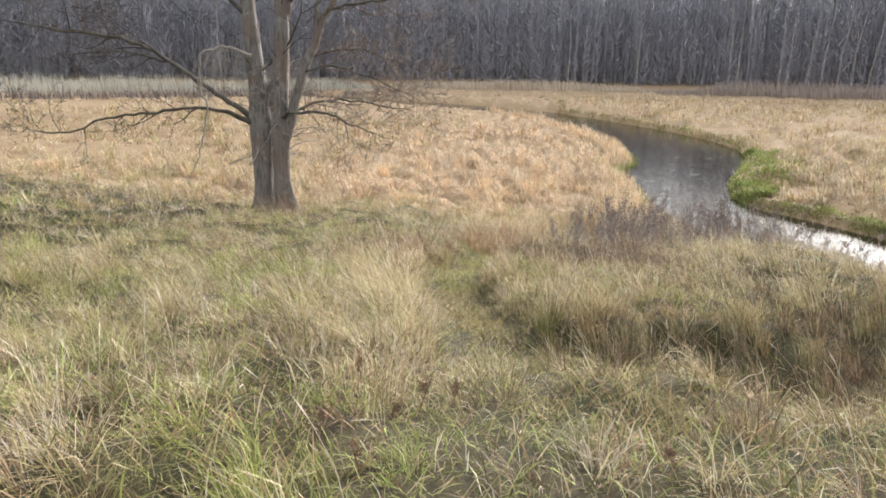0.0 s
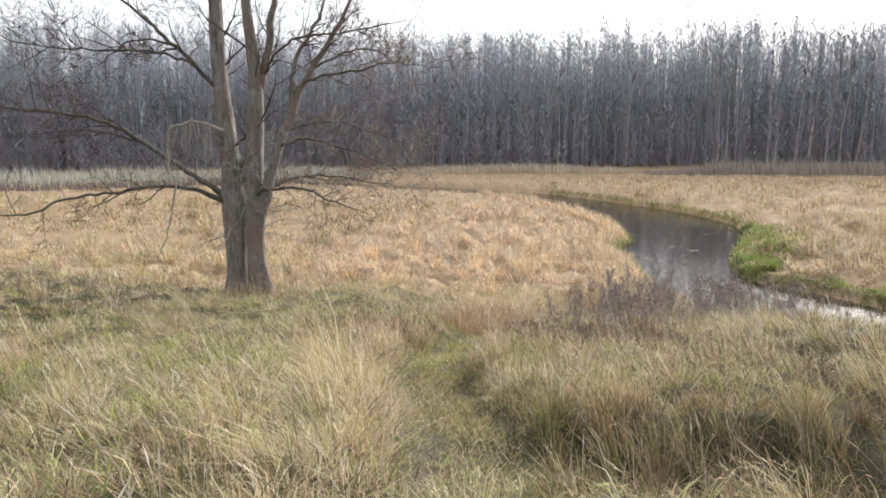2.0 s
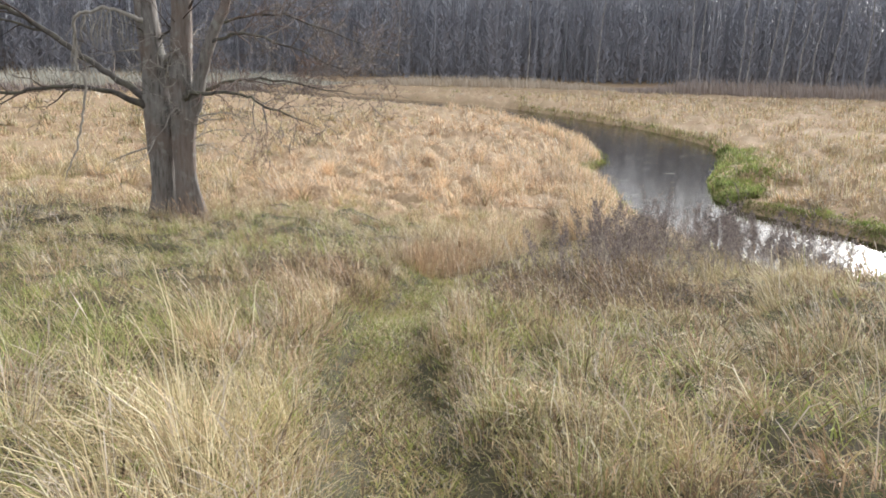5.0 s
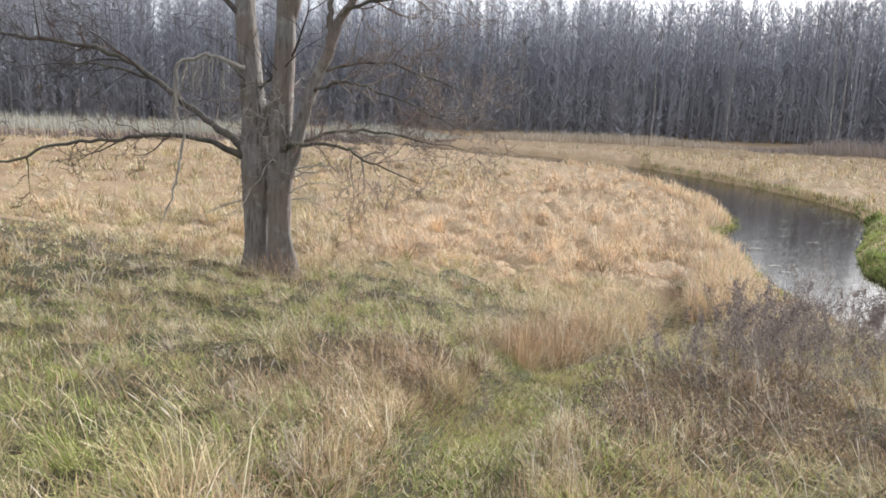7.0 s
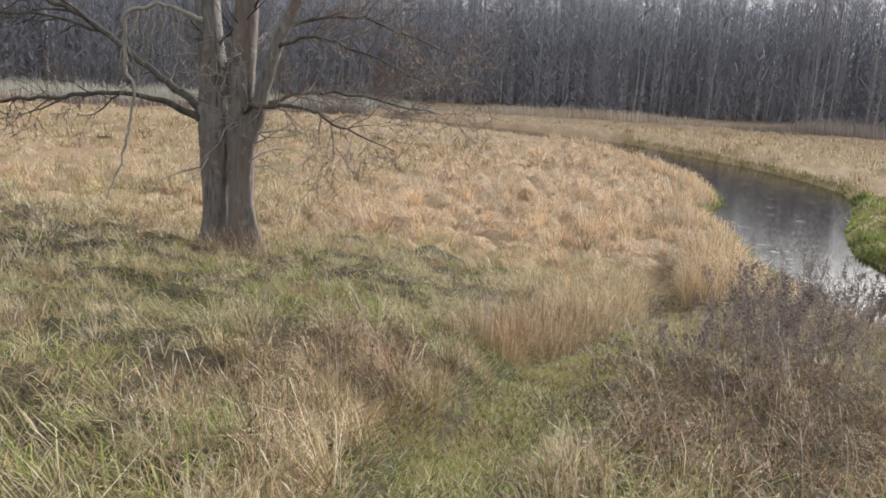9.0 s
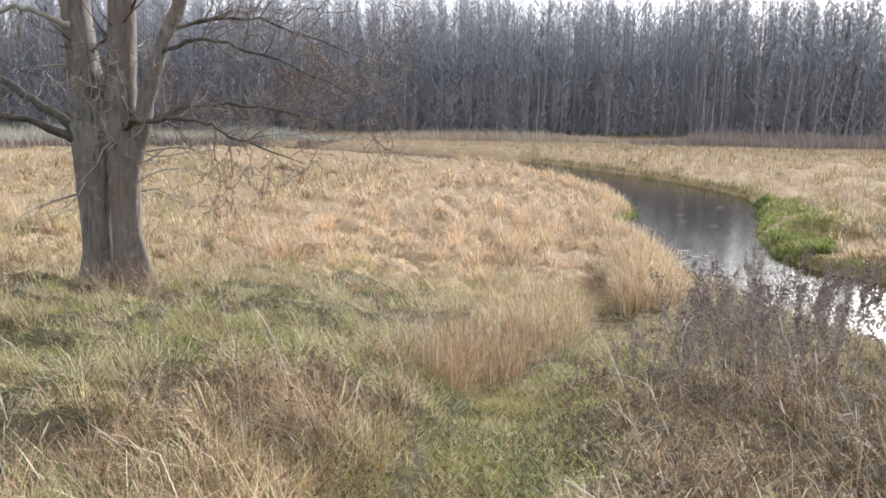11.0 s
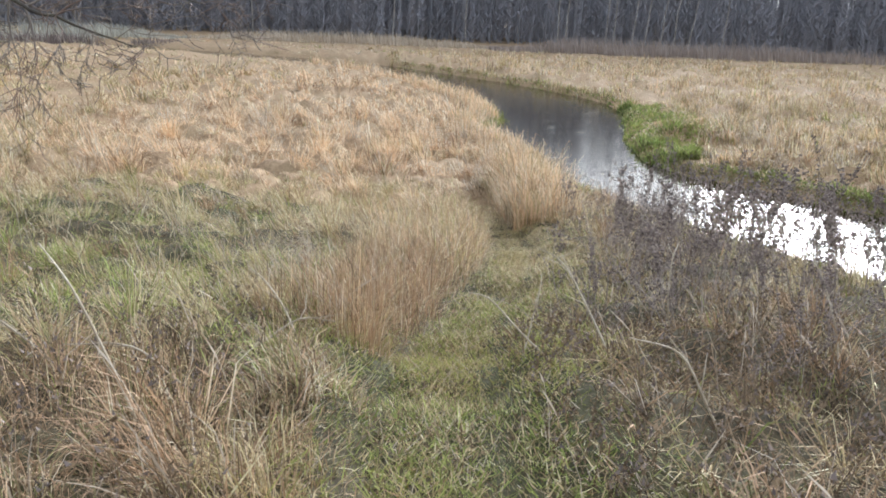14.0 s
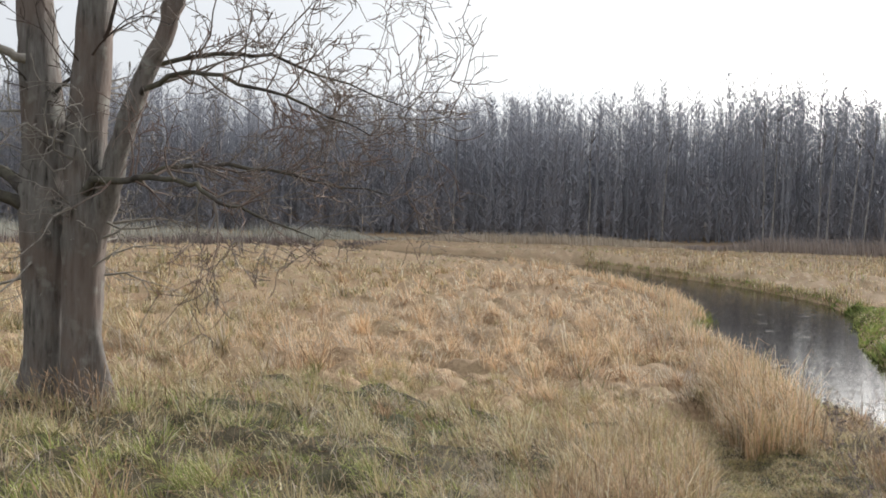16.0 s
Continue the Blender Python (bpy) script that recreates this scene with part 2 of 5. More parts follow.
TERRACE_Z = np.array([12.0, 9.5, 6.7, 5.3, 4.05, 3.3, 2.5, 2.2, 1.5, 0.8, 0.34])


def line_distance(x, y, line):
    """Distance to a polyline, and whether the place lies on its left as it runs."""
    best = np.full(x.shape, 1e9)
    side = np.zeros(x.shape)
    for (ax, ay), (bx, by) in zip(line[:-1], line[1:]):
        dx, dy = bx - ax, by - ay
        k = np.clip(((x - ax) * dx + (y - ay) * dy) / (dx * dx + dy * dy), 0, 1)
        d = np.hypot(x - ax - k * dx, y - ay - k * dy)
        nearer = d < best
        best = np.where(nearer, d, best)
        side = np.where(nearer, dx * (y - ay) - dy * (x - ax), side)
    return best, side > 0


def wave(x, y, size, seed):
    """Smooth value noise between -1 and 1."""
    gx, gy = x / size, y / size
    ix, iy = np.floor(gx).astype(np.int64), np.floor(gy).astype(np.int64)
    fx, fy = gx - ix, gy - iy
    fx, fy = fx * fx * (3 - 2 * fx), fy * fy * (3 - 2 * fy)

    def lattice(a, b):
        h = (a * 374761393 + b * 668265263 + seed * 974634777) & 0x7FFFFFFF
        h = ((h ^ (h >> 13)) * 1274126177) & 0x7FFFFFFF
        return ((h ^ (h >> 16)) & 0xFFFF) / 32767.5 - 1

    return (lattice(ix, iy) * (1 - fx) + lattice(ix + 1, iy) * fx) * (1 - fy) + (lattice(ix, iy + 1) * (1 - fx) + lattice(ix + 1, iy + 1) * fx) * fy


def humps(x, y, size, seed):
    """Where a place lies on the nearest of many scattered humps: distance from its middle (0 to about 0.8) and the way outwards."""
    gx, gy = np.floor(x / size).astype(np.int64), np.floor(y / size).astype(np.int64)
    best, ox, oy = np.full(x.shape, 9.0), np.zeros(x.shape), np.zeros(x.shape)
    for i in (-1, 0, 1):
        for j in (-1, 0, 1):
            a, b = gx + i, gy + j
            h = (a * 73856093 ^ b * 19349663 ^ seed * 83492791) & 0x7FFFFFFF
            h = ((h ^ (h >> 13)) * 1274126177) & 0x7FFFFFFF
            px, py = a + (h & 1023) / 1023, b + ((h >> 10) & 1023) / 1023
            dx, dy = x / size - px, y / size - py
            d = np.hypot(dx, dy)
            near = d < best
            best, ox, oy = np.where(near, d, best), np.where(near, dx, ox), np.where(near, dy, oy)
    return best, ox / (best + 1e-6), oy / (best + 1e-6)


def smooth(a, b, v):
    k = np.clip((v - a) / (b - a), 0, 1)
    return k * k * (3 - 2 * k)


def land(x, y):
    """Height of the ground, distance to the river (negative in it), whether on the near side, and the slope's own running length."""
    dn, left_n = line_distance(x, y, NEAR_BANK)
    df, left_f = line_distance(x, y, FAR_BANK)
    near, far = left_n, ~left_f
    river = np.where(near, dn, np.where(far, df, -np.minimum(dn, df)))
    run = y - 0.35 * np.clip(-x - 10, 0, 20)
    west = smooth(0.0, -5.5, x)
    hill = np.interp(run, HILL_Y, HILL_Z) * (1 - west) + np.interp(run, TERRACE_Y, TERRACE_Z) * west
    off = x - np.interp(y, TRACK[:, 1], TRACK[:, 0])
    brink, crest = 5.7 - 0.5 * np.clip(x - 1.2, 0, 2.6), 7.1 + 0.42 * np.clip(x - 0.8, -0.5, 7)
    u = (y + 0.25 * wave(x, y, 0.9, 7) - brink) / (crest - brink)
    hill = hill + smooth(0.25, 0.9, off) * (smooth(-0.05, 0.3, u) * smooth(1.02, 0.45, u) * -(0.46 + 0.08 * np.clip(off, 0, 3)) + 0.12 * smooth(0.6, 1.0, u) * smooth(2.6, 1.2, u) + 0.08 * smooth(-0.7, -0.15, u) * smooth(0.1, -0.05, u))
    hill = hill + 0.64 * smooth(3.4, 5.8, x) * smooth(7.5, 10.0, y) * smooth(17.5, 13.5, y)
    bank = 0.25 + 0.36 * np.clip(river, 0, 60) + 0.64 * smooth(3.4, 5.8, x) * smooth(7.5, 10.0, y) * smooth(17.5, 13.5, y)
    soft = 0.5 * (hill + bank - np.sqrt((hill - bank) ** 2 + 0.25))
    flat = 0.38 + 0.9 * smooth(40, 120, river)
    z = np.where(near, np.maximum(soft, 0.22), flat)
    z = z + smooth(0.5, 3, river) * (0.07 * wave(x, y, 2.3, 1) + 0.05 * wave(x, y, 0.9, 2)) + 0.1 * wave(x, y, 9, 3) * smooth(0.5, 5, river)
    z = z + smooth(0.8, 2.5, river) * 0.10 * np.abs(wave(x, y, 1.1, 4))
    z = z * smooth(-0.1, 0.5, river) - 0.7 * smooth(0.25, -1.5, river)
    dt, _ = line_distance(x, y, TRACK)
    trod = smooth(0.9, 0.4, dt)
    meadow = smooth(26, 33, y)
    lump_s, lump_f = smooth(0.75, 0.1, humps(x, y, 0.75, 4)[0]), smooth(0.75, 0.1, humps(x, y, 1.05, 3)[0])
    z = z + smooth(1.0, 2.5, river) * (1 - trod) * smooth(-3, 0, y) * smooth(140, 90, y) * (0.15 * (lump_s - 0.45) * (1 - meadow) + 0.46 * (lump_f - 0.45) * meadow * (1 + 0.5 * wave(x, y, 3, 15)))
    z = z + np.where(near, 0, smooth(0.6, 2.4, river) * smooth(150, 100, y) * 0.55 * smooth(0.85, 0.1, humps(x + 0.6 * wave(x, y, 1.2, 65), y, 2.6, 6)[0]) * (0.75 + 0.5 * wave(x, y, 7, 66)))
    z = z - 0.2 * smooth(0.75, 0.3, dt) * smooth(4, 7, y)
    return z, river, near, run, dt


def steps(*spans):
    out = [spans[0][0]]
    for a, b, s in spans:
        out += list(np.linspace(a, b, max(2, round((b - a) / s) + 1))[1:])
    return np.array(out)


def grid_mesh(name, xs, ys, material):
    gx, gy = np.meshgrid(xs, ys)
    gz = land(gx.ravel(), gy.ravel())[0]
    co = np.stack([gx.ravel(), gy.ravel(), gz], 1)
    w, h = len(xs), len(ys)
    i = (np.arange(h - 1)[:, None] * w + np.arange(w - 1)).ravel()
    quads = np.stack([i, i + 1, i + w + 1, i + w], 1)
    mx, my = co[quads, 0].mean(1), co[quads, 1].mean(1)
    wet = (my + 2 * wave(mx, my, 3, 6) > 29).astype(int)
    return raw_mesh(name, co, quads.ravel(), np.full(len(quads), 4), material, wet)


def raw_mesh(name, co, corners, sizes, materials, index=None, shade=True):
    me = bpy.data.meshes.new(name)
    me.vertices.add(len(co))
    me.vertices.foreach_set("co", np.ascontiguousarray(co, np.float32).ravel())
    me.loops.add(len(corners))
    me.loops.foreach_set("vertex_index", np.ascontiguousarray(corners, np.int32))
    me.polygons.add(len(sizes))
    starts = np.concatenate([[0], np.cumsum(sizes)[:-1]])
    me.polygons.foreach_set("loop_start", starts.astype(np.int32))
    me.polygons.foreach_set("loop_total", np.asarray(sizes, np.int32))
    for m in materials:
        me.materials.append(m)
    if index is not None:
        me.polygons.foreach_set("material_index", np.asarray(index, np.int32))
    me.polygons.foreach_set("use_smooth", np.full(len(sizes), shade))
    me.update(calc_edges=True)
    return me


def part(name, me, parent=None, label=""):
    ob = new(name, me)
    if parent:
        ob.parent = parent
    return tagged(ob, label)


ground = new("ground", grid_mesh("ground", steps((-1500, -200, 130), (-200, -40, 8), (-40, -14, 1.2), (-14, -6, 0.45), (-6, 7, 0.25), (7, 24, 0.45), (24, 64, 1.0), (64, 240, 8), (240, 1500, 140)),
                                 steps((-900, -60, 120), (-60, -8, 4), (-8, 0, 0.5), (0, 26, 0.25), (26, 45, 0.4), (45, 70, 0.7), (70, 130, 1.5), (130, 260, 10), (260, 3000, 250)), [M_SOIL, M_THATCH]))
tagged(ground, "sloping meadow ground of matted straw and soil", "ground", kind="structure")

n = len(NEAR_BANK)
far_even = np.stack([np.interp(np.linspace(0, 1, n), np.linspace(0, 1, len(FAR_BANK)), FAR_BANK[:, k]) for k in (0, 1)], 1)
wco = np.concatenate([np.c_[NEAR_BANK - (2.5, 0), np.zeros(n)], np.c_[far_even + (2.5, 0), np.zeros(n)]])
wq = np.array([(i, i + n, i + n + 1, i + 1) for i in range(n - 1)])
river = new("river", raw_mesh("river", wco, wq.ravel(), np.full(len(wq), 4), [M_WATER]))
tagged(river, "slow dark river mirroring the white sky and bare wood", "river", kind="structure")


# ---- blades ----
def ribbons(name, base, height, width, lean, bend, materials, index, levels=((0, 1.0), (0.5, 0.8)), facing=None, droop=0.25):
    """Many bent tapering blades in one mesh. lean: (n, 2) sideways shift of the tip; bend: how late the blade bows; droop: how far its tip nods down again."""
    count = len(base)
    turn = rng.uniform(0, math.pi, count) if facing is None else facing
    side = np.stack([np.cos(turn), np.sin(turn), np.zeros(count)], 1)
    rows = []
    reach = np.hypot(lean[:, 0], lean[:, 1])
    up = np.sqrt(np.clip(height ** 2 - reach ** 2, (0.15 * height) ** 2, None))

    def spot(k):
        return base + np.stack([lean[:, 0] * k ** bend, lean[:, 1] * k ** bend, up * (k * (1 + droop) - droop * k * k)], 1)

    for k, f in levels:
        mid = spot(k)
        rows += [mid - side * (width * f / 2)[:, None], mid + side * (width * f / 2)[:, None]]
    rows.append(spot(1.0))
    per = len(rows)
    co = np.stack(rows, 1).reshape(-1, 3)
    first = np.arange(count) * per
    pattern, sizes = [], []
    for i in range(len(levels) - 1):
        pattern += [2 * i, 2 * i + 1, 2 * i + 3, 2 * i + 2]
        sizes.append(4)
    pattern += [per - 3, per - 2, per - 1]
    sizes.append(3)
    corners = (first[:, None] + np.array(pattern)).ravel()
    return raw_mesh(name, co, corners, np.tile(sizes, count), materials, np.repeat(index, len(sizes)))


def scatter(x0, x1, y0, y1, per_m2):
    count = int((x1 - x0) * (y1 - y0) * per_m2)
    return rng.uniform(x0, x1, count), rng.uniform(y0, y1, count)


def pick(weights):
    """One index a blade, by columns of weights."""
    w = np.stack(weights, 1)
    w = np.cumsum(w / w.sum(1, keepdims=True), 1)
    return (rng.random(len(w))[:, None] > w).sum(1).clip(0, w.shape[1] - 1)


def weed_zone(x, y, river, near):
    """How thick the withered weeds stand: between the track and the water, and in a belt by the old tree."""
    off = x - np.interp(y, TRACK[:, 1], TRACK[:, 0])
    start = smooth(15.0, 17.0, y + 0.7 * wave(x, y, 1.4, 25)) * smooth(28.6, 26.4, y) * smooth(0.1, 0.6, river) * (0.55 + 0.45 * smooth(-0.6, 0.3, wave(x, y, 1.3, 22)))
    thick = (0.5 + 0.35 * smooth(18.5, 21, y)) * smooth(0.75, 1.7, off - 0.45 * smooth(18, 20.5, y) + 0.35 * wave(x, y, 1.1, 21)) * smooth(3.9, 2.5, off + 0.7 * wave(x, y, 1.9, 28))
    belt = start * np.maximum(thick, 0.36 * smooth(1.5, 2.5, off) + 0.15 * smooth(2.6, 1.0, river))
    left = smooth(3.6, 1.6, np.abs(y - 24.3 + 0.1 * (x + 13) + 0.9 * wave(x, y, 2.5, 23))) * smooth(-8.6, -10.5, x) * smooth(-34, -28, x)
    return np.where(near, np.maximum(belt, 0.32 * left), 0)


GRASSES = [M_STRAW, M_OLIVE, M_GREEN, M_GOLD, M_RUST, M_PALE, M_DEADHERB]
FINE = ((0, 1.0), (0.4, 0.9), (0.75, 0.6))
COARSE = ((0, 1.0), (0.55, 0.8))
FLAT = ((0, 1.0),)


def hollow(x, y):
    """The overgrown hollow to the right of the track."""
    off = x - np.interp(y, TRACK[:, 1], TRACK[:, 0])
    brink, crest = 5.7 - 0.5 * np.clip(x - 1.2, 0, 2.6), 7.1 + 0.42 * np.clip(x - 0.8, -0.5, 7)
    u = (y + 0.25 * wave(x, y, 0.9, 7) - brink) / (crest - brink)
    return smooth(0.2, 0.5, off) * smooth(0.0, 0.2, u) * smooth(1.08, 0.9, u)


def in_sight(x, y):
    """The wedge of meadow that the walk looks over, with a little to spare."""
    left = np.minimum(1.9 - 0.95 * y, 0.6 - 1.16 * (y - 7.0))
    return (x > left - 0.4) & (x < 1.9 + 0.66 * np.maximum(y, 0.75 * y + 2.0))


def tussocks(name, label, x0, x1, y0, y1, per_m2, blades, radius, widen, levels=COARSE, side="near"):
    """Lodged grass in tufts: a tuft falls as one, with the wind and down from its hump, and its blades fan out and curl."""
    cx, cy = scatter(x0, x1, y0, y1, per_m2)
    sight = in_sight(cx, cy)
    cx, cy = cx[sight], cy[sight]
    z, river_d, near, run, dt = land(cx, cy)
    weeds = weed_zone(cx, cy, river_d, near)
    beside = cx - np.interp(cy, TRACK[:, 1], TRACK[:, 0]) + 0.3 * wave(cx, cy, 0.8, 33)
    weeds = np.maximum(weeds, 0.85 * smooth(0.8, 1.4, beside) * smooth(5, 3.5, beside) * smooth(12.2, 13.4, cy) * smooth(19, 17, cy))
    wide = (0.32 * smooth(12.5, 14.5, cy) + 0.35 * smooth(18.0, 20.5, cy)) * smooth(0, 0.3, cx - np.interp(cy, TRACK[:, 1], TRACK[:, 0]))
    tread = smooth(0.66, 0.34, dt - wide + 0.16 * wave(cx, cy, 0.6, 5)) * (0.05 + 0.95 * smooth(6.0, 9.5, cy))
    tread = np.maximum(tread, 0.8 * smooth(1.2, 0.6, np.hypot(cx - 2.9, (cy - 25.0) / 1.6)))
    n = len(cx)
    if side == "near":
        keep = near & (river_d > 0.15)
        gold = smooth(28.0, 35.5, cy + 2.2 * wave(cx, cy, 3.0, 6) + 1.0 * wave(cx, cy, 0.9, 8))
        off = cx - np.interp(cy, TRACK[:, 1], TRACK[:, 0]) + 0.2 * wave(cx, cy, 0.6, 29)
        gap = smooth(0.55, 0.25, dt) * smooth(25, 27, cy)
        stand = smooth(-0.25, -0.45, off) * smooth(-0.5, 0.1, off + 0.8 + 0.17 * (cy - 16.5) + 0.45 * wave(cx, cy, 0.9, 30)) * smooth(16.2, 16.8, cy) * smooth(28.5, 26.5, cy)
        ridge = smooth(0.0, -0.35, off) * smooth(-1.9, -1.0, off + 0.3 * wave(cx, cy, 1.3, 46)) * smooth(3.5, 5.5, cy) * smooth(16.2, 14.8, cy)
        ochre = ridge * smooth(7.5, 9.5, cy)
        brown = smooth(1.4, 0.5, np.hypot((cx + 1.4 + 0.4 * wave(cx, cy, 0.8, 47)) / 1.5, (cy - 14.2) / 1.7))
        rust = np.maximum(0.75 * stand * smooth(-0.6, 0.5, wave(cx, cy, 0.9, 48) + 0.4), 0.4 * brown)
        rust = np.maximum(rust, 0.8 * smooth(0.1, 0.6, wave(cx, cy, 2.2, 9)) * smooth(22, 26, run) * (1 - 0.7 * gold))
        lush = smooth(0.1, 0.6, wave(cx, cy, 1.7, 10) + 0.4 * wave(cx, cy, 0.6, 11)) * (1 - gold) * (0.35 + 0.65 * smooth(25, 21, run))
        lush = np.maximum(lush, smooth(2.4, 0.8, np.hypot((cx + 3.0) / 1.8, (cy - 19.6) / 1.7)))
        lush = np.maximum(lush, 0.6 * smooth(-0.6, -1.5, cx) * smooth(16.0, 17.5, cy) * smooth(24, 21, cy) * smooth(-0.5, 0.3, wave(cx, cy, 1.1, 37)))
        lush *= (1 - 0.9 * weeds) * (1 - 0.9 * ridge) * (1 - brown) * (1 - stand)
        g = 1 - gold
        west = gold * smooth(-7, -15, cx + 2.5 * wave(cx, cy, 4, 67) - 0.12 * (cy - 34))
        # Rank herbs fill the hollow; their dark weights also paint in its shade.
        rank = hollow(cx, cy)
        tawny = g * smooth(-6, -9, cx + 0.8 * wave(cx, cy, 1.6, 40))
        dry = np.maximum(smooth(-0.5, 0.4, wave(cx, cy, 3.2, 18)), smooth(22, 26, run))
        lump_f, fx, fy = humps(cx, cy, 1.05, 3)
        lump_s, sx, sy = humps(cx, cy, 0.75, 4)
        # Hump tops get paler grasses, hollows darker ones: relief shading put into colour.
        top = gold * smooth(0.7, 0.15, lump_f) + g * smooth(0.7, 0.15, lump_s)
        low = smooth(7, 3, cy)
        # Left of the track near the start: less straw, more dead herb.
        low_left = low * smooth(1.4, -0.4, cx + 0.5 * wave(cx, cy, 1.2, 36))
        spot = wave(cx, cy, 0.45, 49)
        index = pick([g * (0.34 + 0.45 * dry + 0.7 * top + 0.9 * ridge - 0.15 * lush) * (1 - 0.8 * rank) * (1 - 0.3 * weeds) * (1 - 0.85 * brown) * (1 - 0.62 * low) * (1 - 0.45 * low_left) + 0.04 + 0.7 * west + 0.55 * tawny,
                      g * (0.40 + 0.65 * low - 0.2 * top + 0.15 * lush + 1.1 * rank) * (1 - 0.6 * ridge) + 0.35 * west,
                      g * (0.07 + 0.06 * low - 0.05 * top + 1.3 * lush) * (1 - 0.7 * rank) + (0.25 + 0.75 * smooth(11.5, 14, cy)) * tread,
                      (0.5 + 1.0 * top) * gold * (1 - 0.75 * west) + 0.8 * stand * g + 0.25 * ridge * (spot > 0) + 0.8 * ochre * (spot > -0.4) * (1 - 0.6 * brown) + 0.3 * brown,
                      1.9 * rust + 0.7 * (1 - top) * gold + 0.10 * g + 0.45 * rank * g + 0.6 * weeds + 0.12 * low,
                      0.20 * g * (1 - 0.6 * rank) * (1 - 0.7 * low) + (0.05 + 0.6 * top) * gold + 0.2 * tawny,
                      0.8 * weeds + 1.9 * rank * g + 0.10 * g * (1 - top) + 0.18 * low + 0.35 * low_left + 0.5 * brown])
        tall = (0.40 + 0.13 * wave(cx, cy, 1.3, 12)) * g + gold * (0.62 + 0.16 * wave(cx, cy, 1.5, 14)) + 0.08 * rust * g - 0.06 * lush * g + 0.02 * rank * g + 0.08 * ridge - 0.1 * brown
        tall *= (1 - 0.78 * tread) * (1 - 0.8 * gap)
        upright = np.clip(0.5 * stand + 0.75 * rank + 0.1 * brown, 0, 1) * (1 - gold)
        wind = 2.95 + 0.75 * wave(cx, cy, 2.1, 16) + 0.5 * wave(cx, cy, 0.8, 42) + 1.3 * gold * wave(cx, cy, 2.4, 17)
        tall *= (0.62 + 0.6 * top - gold * (0.22 - 0.3 * top)) * (1 - 0.22 * low)
        out_x, out_y = gold * fx + 0.6 * g * sx, gold * fy + 0.6 * g * sy
        second = pick([0.5 * g + 0.15 + 0.6 * west, 0.3 * g + 0.2 * west, 0.15 * g, gold * (1 - 0.7 * west), 0.15 + 1.2 * rust, 0.25 + 0 * g, 0.5 * weeds])
        keep &= rng.random(n) > 0.9 * gap
    else:
        keep = ~near & (river_d > 0.3)
        edge = smooth(4.2, 0.8, river_d + 0.8 * wave(cx, cy, 1.5, 38))
        tan = smooth(-0.4, 0.5, wave(cx, cy, 6, 31) + 0.4 * wave(cx, cy, 2, 35))
        lump, out_x, out_y = humps(cx + 0.6 * wave(cx, cy, 1.2, 65), cy, 2.6, 6)
        # Cushion tops paler and hollows darker, which paints in some of their shading.
        top = smooth(0.7, 0.15, lump)
        moss = smooth(0.35, 0.7, wave(cx, cy, 4.5, 39)) * smooth(70, 55, cy)
        index = pick([0.6 + 0.35 * top, 0.06 + 0.12 * (1 - top) + 0.35 * edge + 0.3 * moss, 0.02 + 0.25 * edge + 0.35 * moss, 0.1 + 0.3 * tan + 0.2 * top, 0.25 * (1 - top) + 0.15 * (1 - tan) + 0.03, 0.5 + 0.7 * top, 0.08 * (1 - top) + 0.01])
        second = pick([0.6 + 0 * tan, 0.15 + 0 * tan, 0.04 + 0 * tan, 0.35 + 0 * tan, 0.15 + 0 * tan, 0.3 + 0 * tan, 0 * tan])
        tall = (0.52 + 0.18 * wave(cx, cy, 2.6, 32)) * (1 - 0.4 * edge)
        wind = 2.5 + 1.4 * wave(cx, cy, 2.6, 34)
        gold = 0.5 * tan + 0.3
        upright = 0 * tan
        tall *= 0.5 + 0.8 * top
    keep &= (rng.random(n) > 0.25 * weeds) & (rng.random(n) > 0.97 * tread)
    tall = tall * rng.uniform(0.45, 1.45, n)
    own = np.flatnonzero(keep)
    t = np.repeat(own, blades)
    m = len(t)
    ang = rng.uniform(0, 2 * math.pi, m)
    d = np.abs(rng.normal(0, 0.5, m)) * radius
    x, y = cx[t] + np.cos(ang) * d, cy[t] + np.sin(ang) * d
    zz, river_b, near_b, _, dt_b = land(x, y)
    dt_b = dt_b - (0.32 * smooth(12.5, 14.5, y) + 0.35 * smooth(18.0, 20.5, y)) * smooth(0, 0.3, x - np.interp(y, TRACK[:, 1], TRACK[:, 0]))
    h = np.clip(tall[t], 0.06, None) * rng.uniform(0.5, 1.15, m) * (1.1 - 0.35 * np.clip(d / radius, 0, 1)) * (1 - 0.75 * smooth(0.60, 0.38, dt_b) * smooth(3, 8, y))
    mop = rng.uniform(0.2, 1.0, n)[t]
    lie = (wind + rng.normal(0, 0.55, n))[t]
    wild = rng.uniform(0, 2 * math.pi, m)
    loose = 0.42 + 0.45 * gold[t]
    pull = np.stack([0.62 * np.cos(lie) + 0.5 * out_x[t] + mop * np.cos(ang) + loose * np.cos(wild), 0.62 * np.sin(lie) + 0.5 * out_y[t] + mop * np.sin(ang) + loose * np.sin(wild)], 1)
    pull /= np.hypot(pull[:, 0], pull[:, 1])[:, None] + 1e-6
    fall = np.clip(rng.normal(0.90, 0.08, n), 0.5, 0.98)[t] * (1 - 0.6 * upright[t])
    amount = h * np.clip(fall + rng.normal(0, 0.12, m), 0.08, 0.985)
    ix = np.where(rng.random(m) < 0.8 - 0.25 * np.clip(gold[t], 0, 1), index[t], second[t])
    ok = (river_b > 0.05) & (rng.random(m) < 1 - 0.3 * smooth(0.45, 0.30, dt_b))
